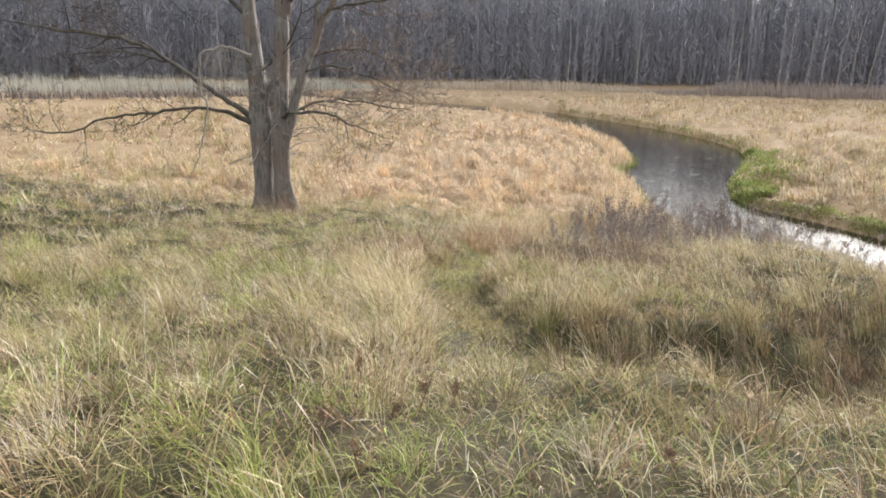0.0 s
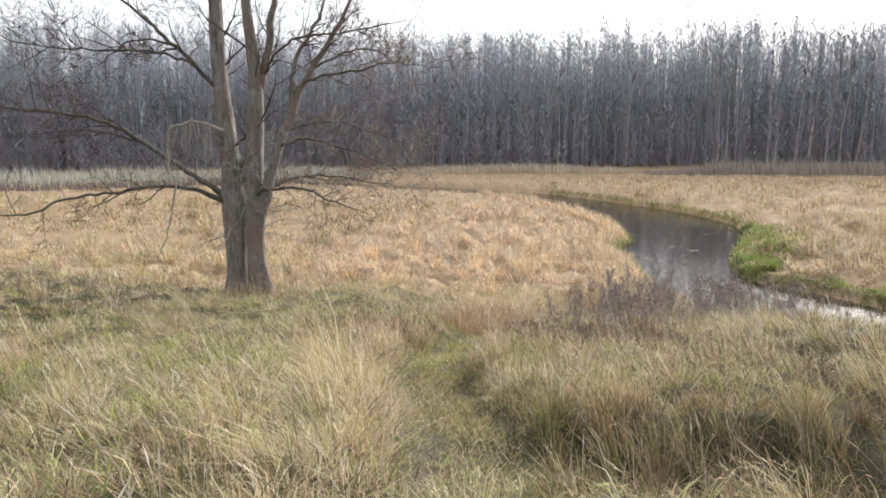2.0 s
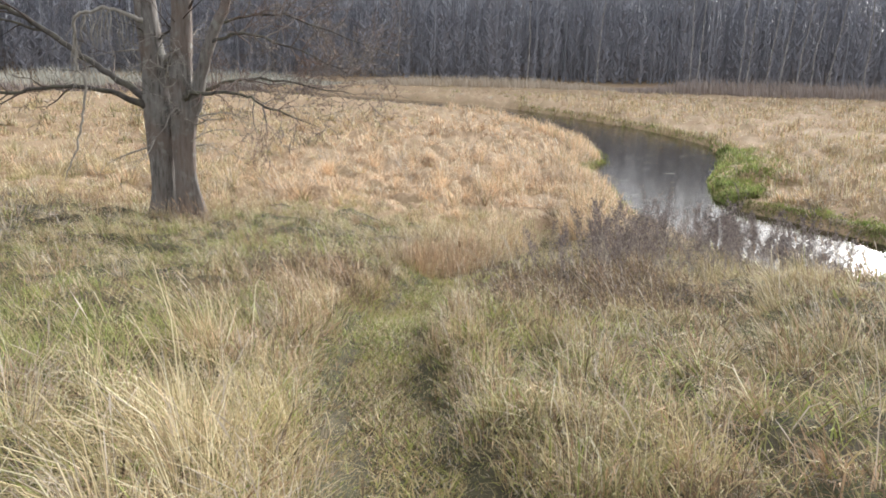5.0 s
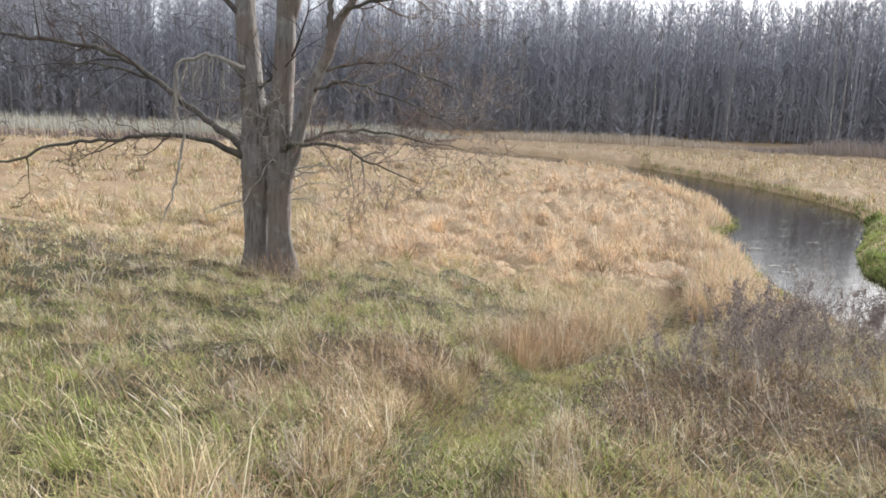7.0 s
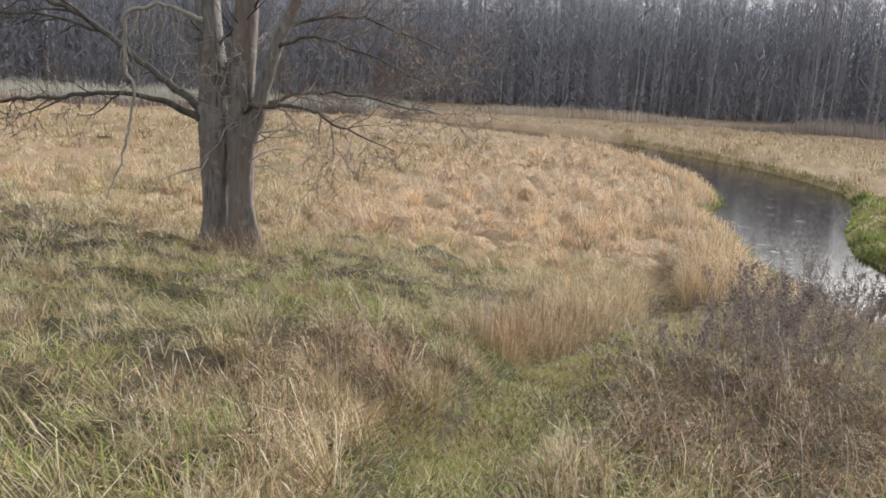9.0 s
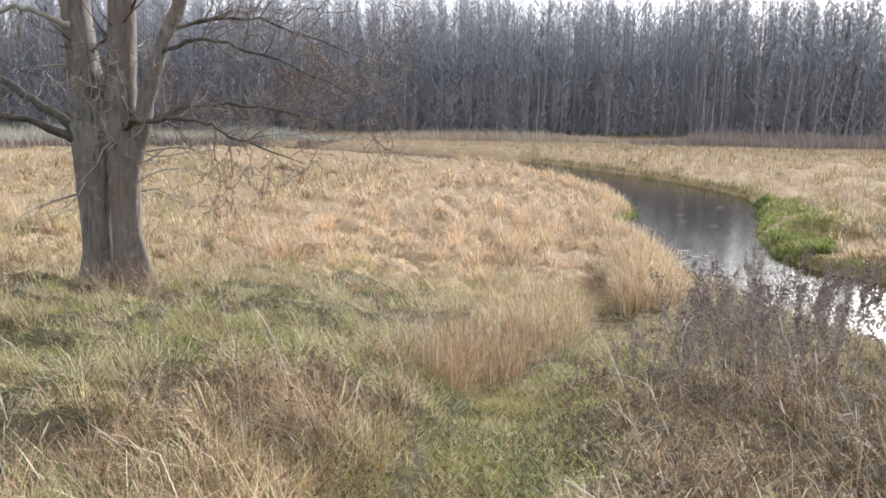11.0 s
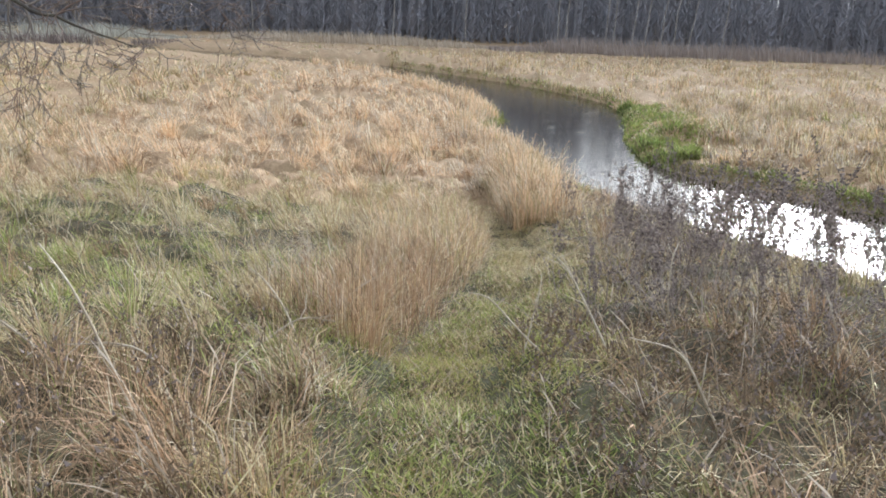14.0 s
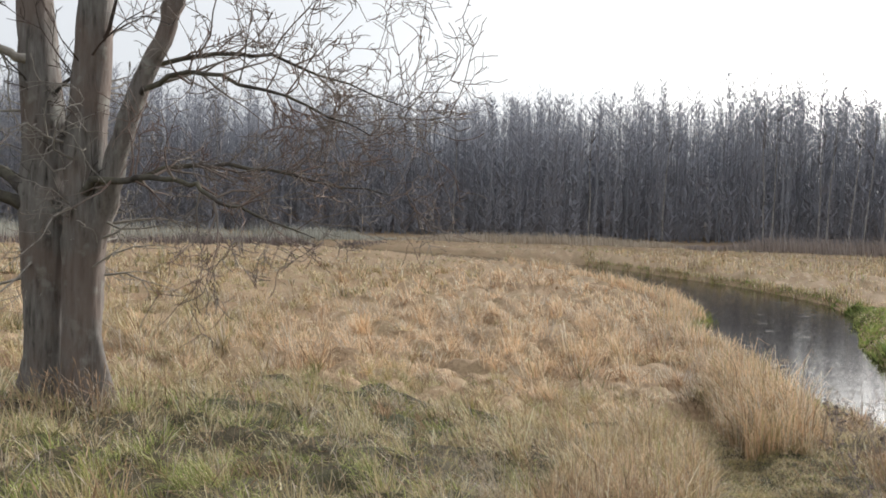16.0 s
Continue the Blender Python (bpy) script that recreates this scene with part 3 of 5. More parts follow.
    if side == "near":
        over = line_distance(x + pull[:, 0] * amount, y + pull[:, 1] * amount, TRACK)[0] - 0.14 * smooth(13, 15, y)
        ok &= rng.random(m) > 0.85 * smooth(0.44, 0.3, over + 0.1 * wave(x, y, 0.5, 56)) * smooth(5.5, 7.5, y) * (h > 0.1)
    me = ribbons(name, np.stack([x, y, zz - 0.02], 1)[ok], h[ok], (widen * rng.uniform(0.55, 1.35, m) * (1 + 0.3 * gold[t]))[ok], (pull * amount[:, None])[ok], rng.uniform(1.1, 1.9, ok.sum()), GRASSES, ix[ok], levels, droop=(rng.uniform(0.3, 2.2 + 1.2 * np.clip(gold[t], 0, 1), m) * (1 - 0.7 * upright[t]))[ok])
    return tagged(new(name, me), label, "grass", kind="stuff")


tussocks("meadow_grass", "tangled straw and olive grass on the slope", -8, 8, 0.8, 8, 11, 72, 0.20, 0.0045, FINE)
tussocks("meadow_grass", "tangled straw grass falling over the trodden track", -9, 10, 8, 14, 9, 64, 0.21, 0.0056)
tussocks("meadow_grass", "tangled straw and green grass below the slope", -8, 8, 14, 24, 7.4, 62, 0.23, 0.0066)
tussocks("meadow_grass", "wind-bent straw grass round the old tree", -27, -8, 8, 33, 4.4, 34, 0.36, 0.016)
tussocks("meadow_grass", "rank grass on the hillside beside the river", 8, 15, 4, 24, 3.5, 30, 0.34, 0.014)
tussocks("meadow_grass", "straw and golden grass at the foot of the slope", -8, 11, 24, 32, 5.5, 52, 0.32, 0.0105)
tussocks("reed_grass_field", "golden lodged reed grass on the flood meadow", -24, 9, 32, 50, 2.5, 54, 0.52, 0.0165)
tussocks("reed_grass_field", "golden reed grass on the flood meadow further out", -52, 9, 50, 78, 0.85, 36, 0.85, 0.036)
tussocks("reed_grass_field", "golden reed grass on the far flood meadow", -95, 6, 78, 122, 0.34, 16, 1.0, 0.085, FLAT)
tussocks("reed_grass_field", "golden reed grass on the flood meadow by the wood", -66, -24, 28, 50, 0.7, 20, 0.7, 0.044, FLAT)
tussocks("reed_grass_field", "golden reed grass at the far end of the flood meadow", -110, -52, 50, 80, 0.3, 16, 1.0, 0.075, FLAT)
tussocks("far_bank_grass", "pale straw grass in soft cushions on the far bank", 11, 34, 28, 60, 1.6, 38, 0.7, 0.027, COARSE, "far")
tussocks("far_bank_grass", "short olive and straw grass behind the far bank's herbs", 12.5, 22, 33, 56, 2.0, 38, 0.6, 0.022, COARSE, "far")
tussocks("far_bank_grass", "pale straw grass in soft cushions on the far meadow", 11, 62, 60, 92, 0.6, 28, 1.0, 0.05, FLAT, "far")
tussocks("far_bank_grass", "pale straw grass on the far bank beyond the bend", 34, 62, 30, 60, 0.4, 28, 1.0, 0.045, COARSE, "far")
tussocks("far_bank_grass", "pale straw grass in the distance before the wood", -60, 105, 92, 150, 0.2, 16, 1.4, 0.10, FLAT, "far")


def reed_mound(name, label, spots, blades, width, weights, levels=FINE, flat=0.38):
    """Tall grass standing in rounded clumps, its outer blades bowing down all round. spots: x, y, radius, height."""
    p = np.repeat(np.array(spots, float), blades, 0)
    m = len(p)
    ang = rng.uniform(0, 2 * math.pi, m)
    r = np.sqrt(rng.random(m))
    x, y = p[:, 0] + np.cos(ang) * r * p[:, 2] * 0.8, p[:, 1] + np.sin(ang) * r * p[:, 2] * 0.8
    z, river_d, near, _, dt = land(x, y)
    h = p[:, 3] * (1.12 - 0.45 * r * r) * rng.uniform(0.4, 1.2, m) * (1 + 0.2 * wave(x, y, 0.5, 71))
    wild, lie = rng.uniform(0, 2 * math.pi, m), 2.9 + 1.8 * wave(x, y, 0.4, 72) + 1.2 * wave(x, y, 0.16, 73)
    way = np.arctan2(0.6 * r * np.sin(ang) + 0.9 * np.sin(wild) + 0.45 * np.sin(lie), 0.6 * r * np.cos(ang) + 0.9 * np.cos(wild) + 0.45 * np.cos(lie))
    reach = h * np.clip(flat + 0.3 * r + rng.normal(0, 0.27, m), 0.03, 0.97)
    lean = np.stack([np.cos(way) * reach, np.sin(way) * reach], 1)
    ok = (river_d > -0.25) & (dt > 0.3)
    index = pick([np.full(m, w) for w in weights])
    me = ribbons(name, np.stack([x, y, np.maximum(z, 0.0) - 0.03], 1)[ok], h[ok], (width * rng.uniform(0.6, 1.4, m))[ok], lean[ok], rng.uniform(1.4, 2.4, ok.sum()), GRASSES, index[ok], levels, droop=rng.uniform(0.3, 2.2, ok.sum()))
    return tagged(new(name, me), label, "grass", kind="stuff")


def bank_spots(y0, y1, gap_m, inland, radius, height):
    """Clumps strung along the near bank, uneven in size and place."""
    out = []
    y = y0
    while y < y1:
        x = float(np.interp(y, NEAR_BANK[:, 1], NEAR_BANK[:, 0])) - inland - rng.uniform(-0.25, 0.45)
        k = rng.uniform(0.75, 1.25)
        out.append((x, y, radius * k, height * rng.uniform(0.8, 1.15)))
        y += gap_m * k
    return out


clump_spots = [(3.7 + 1.9 * k / 37 + rng.uniform(-0.55, 0.75), 27.1 + 9.6 * k / 37 + rng.uniform(-0.5, 0.5), rng.uniform(0.5, 0.85), rng.uniform(0.8, 1.2)) for k in range(38)]
reed_mound("reed_clump", "tall tan reed grass in rounded clumps between track and river", clump_spots, 420, 0.0125, (0.6, 0.12, 0.02, 1.3, 0.45, 0.5, 0.05), FINE, 0.42)


def beside_track(y0, y1, step, off, radius, height):
    """Clumps on one shoulder of the track."""
    return [(float(np.interp(b, TRACK[:, 1], TRACK[:, 0])) + off + rng.uniform(-0.18, 0.18), b, radius * rng.uniform(0.75, 1.25), height * rng.uniform(0.75, 1.25)) for b in np.arange(y0, y1, step)]


reed_mound("straw_shoulder", "ochre fallen straw heaped on the track's shoulder", beside_track(9.8, 16.4, 0.3, -0.82, 0.36, 0.3), 320, 0.0046, (0.7, 0.3, 0.06, 0.45, 0.9, 0.25, 0.6), FINE, 0.6)
reed_mound("straw_shoulder", "brown and ochre collapsed grass beside the track", beside_track(12.4, 16.2, 0.55, -1.35, 0.42, 0.36) + beside_track(13.0, 16.6, 0.75, -2.1, 0.45, 0.36), 300, 0.0046, (0.35, 0.4, 0.1, 0.5, 0.8, 0.1, 0.8), FINE, 0.66)
reed_mound("straw_shoulder", "bleached straw bent over the track", beside_track(4.2, 9.8, 0.3, -0.72, 0.34, 0.27) + beside_track(5.0, 10.5, 0.42, -1.25, 0.36, 0.27), 230, 0.0048, (1.3, 0.3, 0.08, 0.3, 0.25, 0.5, 0.12), FINE, 0.6)
reed_mound("straw_shoulder", "tan grass tussocks beside the trodden track", beside_track(7.6, 13.0, 0.36, 0.8, 0.36, 0.3) + beside_track(8.0, 13.0, 0.5, 1.5, 0.42, 0.34), 260, 0.0052, (0.9, 0.4, 0.1, 0.2, 0.5, 0.5, 0.3), FINE, 0.55)
reed_mound("rusty_grass", "soft stand of rusty dead grass beside the trodden track", beside_track(16.8, 20.6, 0.34, -0.66, 0.4, 0.52) + beside_track(17.2, 20.6, 0.4, -1.05, 0.42, 0.52) + beside_track(18.2, 20.6, 0.5, -1.6, 0.45, 0.42), 360, 0.0048, (0.35, 0.12, 0.04, 0.4, 1.9, 0.25, 0.55), FINE, 0.5)
reed_mound("rusty_grass", "tan and rusty grass standing along the track", beside_track(20.6, 27.4, 0.4, -0.66, 0.42, 0.5) + beside_track(20.6, 27.6, 0.6, -1.15, 0.5, 0.5) + beside_track(20.8, 27.6, 0.7, -1.8, 0.55, 0.45), 300, 0.0068, (1.0, 0.2, 0.05, 0.5, 0.8, 0.6, 0.12), FINE, 0.52)
reed_mound("reed_clump", "golden reed grass bowing over the river's edge", bank_spots(37.5, 62, 1.15, 1.0, 0.95, 0.85), 420, 0.019, (0.25, 0.08, 0.03, 1.2, 0.12, 0.5, 0.0))


def cushions(count, x0, x1, y0, y1, radius, height):
    """Cushions of grass strewn over the far meadow, none in the river."""
    x, y = rng.uniform(x0, x1, count), rng.uniform(y0, y1, count)
    _, river_d, near, _, _ = land(x, y)
    ok = ~near & (river_d > np.where(y < 62, 2.6, 1.0)) & in_sight(x, y)
    return [(a, b, radius * k, height * q) for a, b, k, q in zip(x[ok], y[ok], rng.uniform(0.6, 1.5, ok.sum()), rng.uniform(0.6, 1.3, ok.sum()))]


reed_mound("grass_cushions", "soft pale cushions of bent grass on the far bank", cushions(190, 13, 34, 36, 62, 0.95, 0.55), 150, 0.024, (1.0, 0.2, 0.05, 0.4, 0.3, 0.7, 0.05), COARSE)
reed_mound("grass_cushions", "soft pale cushions of bent grass on the far meadow", cushions(300, 8, 62, 62, 120, 1.6, 0.65), 90, 0.055, (1.0, 0.12, 0.03, 0.5, 0.3, 0.7, 0.04), COARSE)
reed_mound("bank_grass", "drooping olive and straw grass on the far bank's edge", [(float(np.interp(b, FAR_BANK[8:16, 1], FAR_BANK[8:16, 0])) + 0.55 + rng.uniform(-0.2, 0.5), b, rng.uniform(0.6, 1.1), rng.uniform(0.35, 0.6)) for b in np.arange(61, 103, 1.0)], 110, 0.04, (1.0, 0.4, 0.2, 0.3, 0.35, 0.5, 0.1), COARSE)
reed_mound("reed_clump", "golden reed grass edging the river bend", bank_spots(62, 92, 1.9, 0.8, 1.25, 0.85), 150, 0.04, (0.25, 0.05, 0.02, 1.2, 0.15, 0.45, 0.0))


def undergrowth(name, label, x0, x1, y0, y1, per_m2, widen, levels=COARSE, outlying=False):
    """Short matted blades lying between the tussocks, or on the meadow round about."""
    x, y = scatter(x0, x1, y0, y1, per_m2)
    z, river_d, near, run, dt = land(x, y)
    keep = near & (river_d > 0.1) & (in_sight(x, y) != outlying)
    wz = weed_zone(x, y, river_d, near)[keep]
    # The hollow's mat is darkened as well, adding to its painted shade.
    wz = np.maximum(wz, 0.9 * hollow(x, y)[keep])
    x, y, z, dt = x[keep], y[keep], z[keep], dt[keep]
    off = x - np.interp(y, TRACK[:, 1], TRACK[:, 0])
    wz = np.maximum(wz, smooth(0.7, 1.2, off + 0.3 * wave(x, y, 0.8, 33)) * smooth(5, 3.5, off) * smooth(12.0, 13.2, y) * smooth(19, 17, y))
    # Extra dead herb in this brown patch, its dark colour imitating shaded gaps.
    wz = np.maximum(wz, 0.9 * smooth(1.4, 0.6, np.hypot((x + 1.4 + 0.4 * wave(x, y, 0.8, 47)) / 1.6, (y - 14.2) / 1.9)))
    wz = wz * (1 - 0.6 * smooth(-7, -9, x))
    n = len(x)
    path = smooth(0.72, 0.36, dt - 0.28 * smooth(0, 0.3, x - np.interp(y, TRACK[:, 1], TRACK[:, 0])) * smooth(12.5, 14.5, y) + 0.15 * wave(x, y, 0.6, 5)) * (0.4 + 0.6 * smooth(4, 8, y))
    green = smooth(-0.1, 0.5, wave(x, y, 1.7, 10) + 0.4 * wave(x, y, 0.6, 11))
    index = pick([(0.28 - 0.1 * path) * (1 - 0.7 * wz), 0.5 - 0.3 * wz, (0.16 + 0.35 * green) * (1 - 0.8 * wz) + (0.25 + 0.65 * smooth(11.5, 14, y)) * path, 0 * path, 0.35 * (1 - path) + 0.6 * wz, 0.06 * (1 - 0.6 * wz), 0.55 - 0.2 * smooth(9, 6, y) - 0.1 * path + 1.6 * wz])
    h = rng.uniform(0.12, 0.36, n) * (1 - 0.8 * path)
    ang = rng.uniform(0, 2 * math.pi, n)
    lean = np.stack([np.cos(ang), np.sin(ang)], 1) * (h * rng.uniform(0.75, 0.985, n))[:, None]
    me = ribbons(name, np.stack([x, y, z - 0.005], 1), h, widen * rng.uniform(0.6, 1.4, n), lean, rng.uniform(1.0, 1.6, n), GRASSES, index, levels, droop=rng.uniform(0.3, 1.8, n))
    return tagged(new(name, me), label, "grass", kind="stuff")


undergrowth("matted_grass", "matted dead grass under the tussocks near the hilltop", -6, 8, 0.8, 7, 430, 0.0085)
undergrowth("matted_grass", "matted dead grass under the tussocks", -8, 9, 7, 14, 300, 0.0095)
undergrowth("matted_grass", "matted dead grass along the trodden track", -8, 9, 14, 24, 150, 0.014, FLAT)
undergrowth("matted_grass", "fine curled grass beside the track", -1.9, 3.4, 7, 17.5, 330, 0.0075)
undergrowth("matted_grass", "matted olive and straw grass on the meadow round about", -30, 22, -16, 24, 34, 0.05, FLAT, True)
undergrowth("matted_grass", "matted straw round the old tree", -22, -8, 13, 33, 40, 0.032, FLAT)
undergrowth("matted_grass", "matted dead grass at the foot of the slope", -8, 9, 24, 34, 50, 0.022, FLAT)


def track_litter(name, label, count):
    """Trampled blades, stems and leaves on the trodden track."""
    seg = rng.integers(2, len(TRACK) - 1, count)
    p = TRACK[seg] + (TRACK[seg + 1 - (seg == len(TRACK) - 1)] - TRACK[seg]) * rng.random(count)[:, None]
    x, y = p[:, 0] + rng.normal(0.06, 0.46, count) + np.where(p[:, 1] > 18.5, np.abs(rng.normal(0, 0.4, count)), 0), p[:, 1] + rng.normal(0, 0.3, count)
    go = rng.random(count) < 0.25 + 0.75 * smooth(6, 10, y)
    x, y = x[go], y[go]
    count = len(x)
    z = land(x, y)[0]
    h = rng.uniform(0.025, 0.10, count) * np.where(rng.random(count) < 0.06, 2.0, 1.0)
    ang = rng.uniform(0, 2 * math.pi, count)
    lean = np.stack([np.cos(ang), np.sin(ang)], 1) * (h * rng.uniform(0.6, 0.985, count))[:, None]
    spots = 0.5 + 0.5 * wave(x, y, 0.5, 44)
    straw = smooth(18.5, 22, y) * smooth(-0.5, 0.1, x - np.interp(y, TRACK[:, 1], TRACK[:, 0]))
    index = pick([0.9 + 1.8 * straw, 0.35 + 0 * x, (0.5 + 1.1 * spots) * (1 - 0.8 * straw) * (0.25 + 0.75 * smooth(9, 13, y)), 0 * x, 0.2 + 0 * x, 0.2 + 0 * x, 0.6 * (1 - spots) + 0.15])
    me = ribbons(name, np.stack([x, y, z - 0.005], 1), h, rng.uniform(0.007, 0.014, count), lean, rng.uniform(1.0, 1.6, count), GRASSES, index, levels=((0, 1.0),))
    return tagged(new(name, me), label, "grass", kind="stuff")


track_litter("trampled_grass", "trampled green and brown grass on the narrow track", 150000)


def reed_belt(name, label, pts, depth, height, count, material, width):
    line = np.array(pts, float)
    seg = rng.integers(0, len(line) - 1, count)
    k = rng.random(count)
    p = line[seg] + (line[seg + 1] - line[seg]) * k[:, None]
    x, y = p[:, 0], p[:, 1] + rng.uniform(0, depth, count)
    z = land(x, y)[0]
    run = (seg + k) / (len(line) - 1)
    h = height * (1 + 0.3 * wave(x, y, 7, 41)) * rng.uniform(0.6, 1.25, count) * (0.3 + 0.7 * smooth(0, 0.2, run) * smooth(1, 0.8, run))
    ang = 2.8 + rng.normal(0, 0.8, count)
    lean = np.stack([np.cos(ang), np.sin(ang)], 1) * (h * rng.uniform(0.1, 0.4, count))[:, None]
    me = ribbons(name, np.stack([x, y, z - 0.05], 1), h, np.full(count, width), lean, np.full(count, 2.0), [material], np.zeros(count, int))
    return tagged(new(name, me), label, "reeds", kind="stuff")


reed_belt("reed_belt", "grey-brown reeds standing in front of the wood", [(22, 134), (50, 132), (80, 128), (125, 116)], 9, 2.3, 6500, M_GREYREED, 0.09)
reed_belt("reed_belt", "pale dry reeds behind the flood meadow", [(-120, 78), (-80, 90), (-55, 100), (-36, 112), (-24, 122)], 14, 2.1, 6000, M_FROSTREED, 0.09)
reed_belt("reed_belt", "dark sedge edging the flood meadow", [(-110, 66), (-72, 78), (-50, 92), (-33, 104), (-22, 114)], 5, 1.15, 4000, M_SEED, 0.1)
reed_belt("reed_belt", "pinkish dry reeds before the wood", [(-24, 128), (0, 136), (24, 138)], 10, 1.5, 3600, M_PALE, 0.09)


# ---- green herbs along the water ----
def herbs(name, label, xy, height, leaf, material=M_HERB):
    x, y = xy
    z, river_d, near, run, dt = land(x, y)
    h = height * (1 + 0.7 * wave(x, y, 1.1, 51)) * rng.uniform(0.3, 1.3, len(x)) * (0.55 + 0.45 * smooth(-0.4, 0.4, wave(x, y, 0.7, 52)))
    ang = rng.uniform(0, 2 * math.pi, len(x))
    lean = np.stack([np.cos(ang), np.sin(ang)], 1) * (h * rng.uniform(0.3, 0.9, len(x)))[:, None]
    me = ribbons(name, np.stack([x, y, np.maximum(z, -0.05)], 1), h, leaf * rng.uniform(0.6, 1.4, len(x)), lean, np.full(len(x), 2.0), [material, M_OLIVE], (rng.random(len(x)) < 0.35).astype(int), levels=((0, 0.3), (0.45, 1.0)))
    return tagged(new(name, me), label, "plants", kind="stuff")


def along(line, count, spread, offset=0.0):
    seg = rng.integers(0, len(line) - 1, count)
    p = line[seg] + (line[seg + 1] - line[seg]) * rng.random(count)[:, None]
    return p[:, 0] + offset + rng.normal(0, spread, count), p[:, 1] + rng.normal(0, spread, count)


u, v = rng.random(9500), rng.random(9500)
hy = 40.4 + 20 * u ** 1.25
hx = np.interp(hy, FAR_BANK[6:12, 1], FAR_BANK[6:12, 0]) - 0.15 + v * (0.8 + 3.6 * np.sin(np.clip((hy - 39.2) / 21, 0, 1) * math.pi) ** 0.8)
gap = wave(hx, hy, 1.3, 53) + 0.7 * wave(hx, hy, 0.45, 54) > -0.75 + 1.3 * (v - 0.35)
herbs("bank_herbs", "bright green watercress and herbs on the far bank", (hx[gap], hy[gap]), 0.34, 0.065)
herbs("bank_herbs", "green herbs thinning out along the far bank", along(FAR_BANK[3:7], 2600, 0.4, 0.75), 0.2, 0.05)
herbs("bank_herbs", "dark green sedge overhanging the water", along(FAR_BANK[1:8], 5200, 0.22, 0.2), 0.25, 0.028, M_SEDGE)
herbs("bank_herbs", "thin green line of herbs at the river bend", along(FAR_BANK[9:16], 2000, 0.3, 0.3), 0.22, 0.07, M_HERB)
herbs("bank_herbs", "green herbs under the near bank grass", along(NEAR_BANK[5:12], 2500, 0.25, -0.1), 0.4, 0.04, M_GREEN)


# ---- round wood ----
def curve_points(ctrl, per=5, jitter=0.0, seed=0):
    """A smooth line through control points (x, y, z, radius)."""
    c = np.array(ctrl, float)
    c = np.concatenate([[2 * c[0] - c[1]], c, [2 * c[-1] - c[-2]]])
    out = []
    for i in range(1, len(c) - 2):
        p0, p1, p2, p3 = c[i - 1:i + 3]
        for t in np.linspace(0, 1, per, endpoint=False):
            out.append(0.5 * (2 * p1 + (p2 - p0) * t + (2 * p0 - 5 * p1 + 4 * p2 - p3) * t * t + (3 * p1 - p0 - 3 * p2 + p3) * t ** 3))
    out.append(c[-2])
    out = np.array(out)
    if jitter:
        r = np.random.default_rng(seed)
        out[1:-1, :3] += r.normal(0, jitter, (len(out) - 2, 3))
    out[:, 3] = np.clip(out[:, 3], 0.002, None)
    return out


class Wood:
    """Gathers tubes into one mesh."""

    def __init__(self):
        self.co, self.corners, self.sizes, self.used = [], [], [], 0

    def tube(self, pts, sides, rough=0.0, seed=0):
        p, r = pts[:, :3], pts[:, 3]
        tang = np.gradient(p, axis=0)
        tang /= np.linalg.norm(tang, axis=1, keepdims=True) + 1e-9
        ref = np.array([0.31, 0.95, 0.05]) if abs(tang[0, 2]) > 0.5 else np.array([0.05, 0.1, 1.0])
        a = np.empty_like(p)
        turn = np.cross(tang[0], ref)
        for k, along_k in enumerate(tang):
            turn = turn - along_k * turn.dot(along_k)
            turn = turn / (math.sqrt(turn.dot(turn)) + 1e-9)
            a[k] = turn
        b = np.cross(tang, a)
        ang = np.linspace(0, 2 * math.pi, sides, endpoint=False)
        rad = np.repeat(r[:, None], sides, 1)
        if rough:
            q = np.random.default_rng(seed)
            ridge = q.normal(0, 1, sides)[None, :] * 0.55 + q.normal(0, 1, rad.shape) * 0.45
            rad = rad * (1 + rough * ridge)
        ring = p[:, None] + rad[..., None] * (np.cos(ang)[None, :, None] * a[:, None] + np.sin(ang)[None, :, None] * b[:, None])
        m = len(p)
        self.co.append(ring.reshape(-1, 3))
        i = (np.arange(m - 1)[:, None] * sides + np.arange(sides)).ravel()
        j = (np.arange(m - 1)[:, None] * sides + (np.arange(sides) + 1) % sides).ravel()
        q4 = np.stack([i, j, j + sides, i + sides], 1) + self.used
        self.corners.append(q4.ravel())
        self.sizes.append(np.full(len(q4), 4))
        self.used += m * sides

    def mesh(self, name, material):
        return raw_mesh(name, np.concatenate(self.co), np.concatenate(self.corners), np.concatenate(self.sizes), [material])


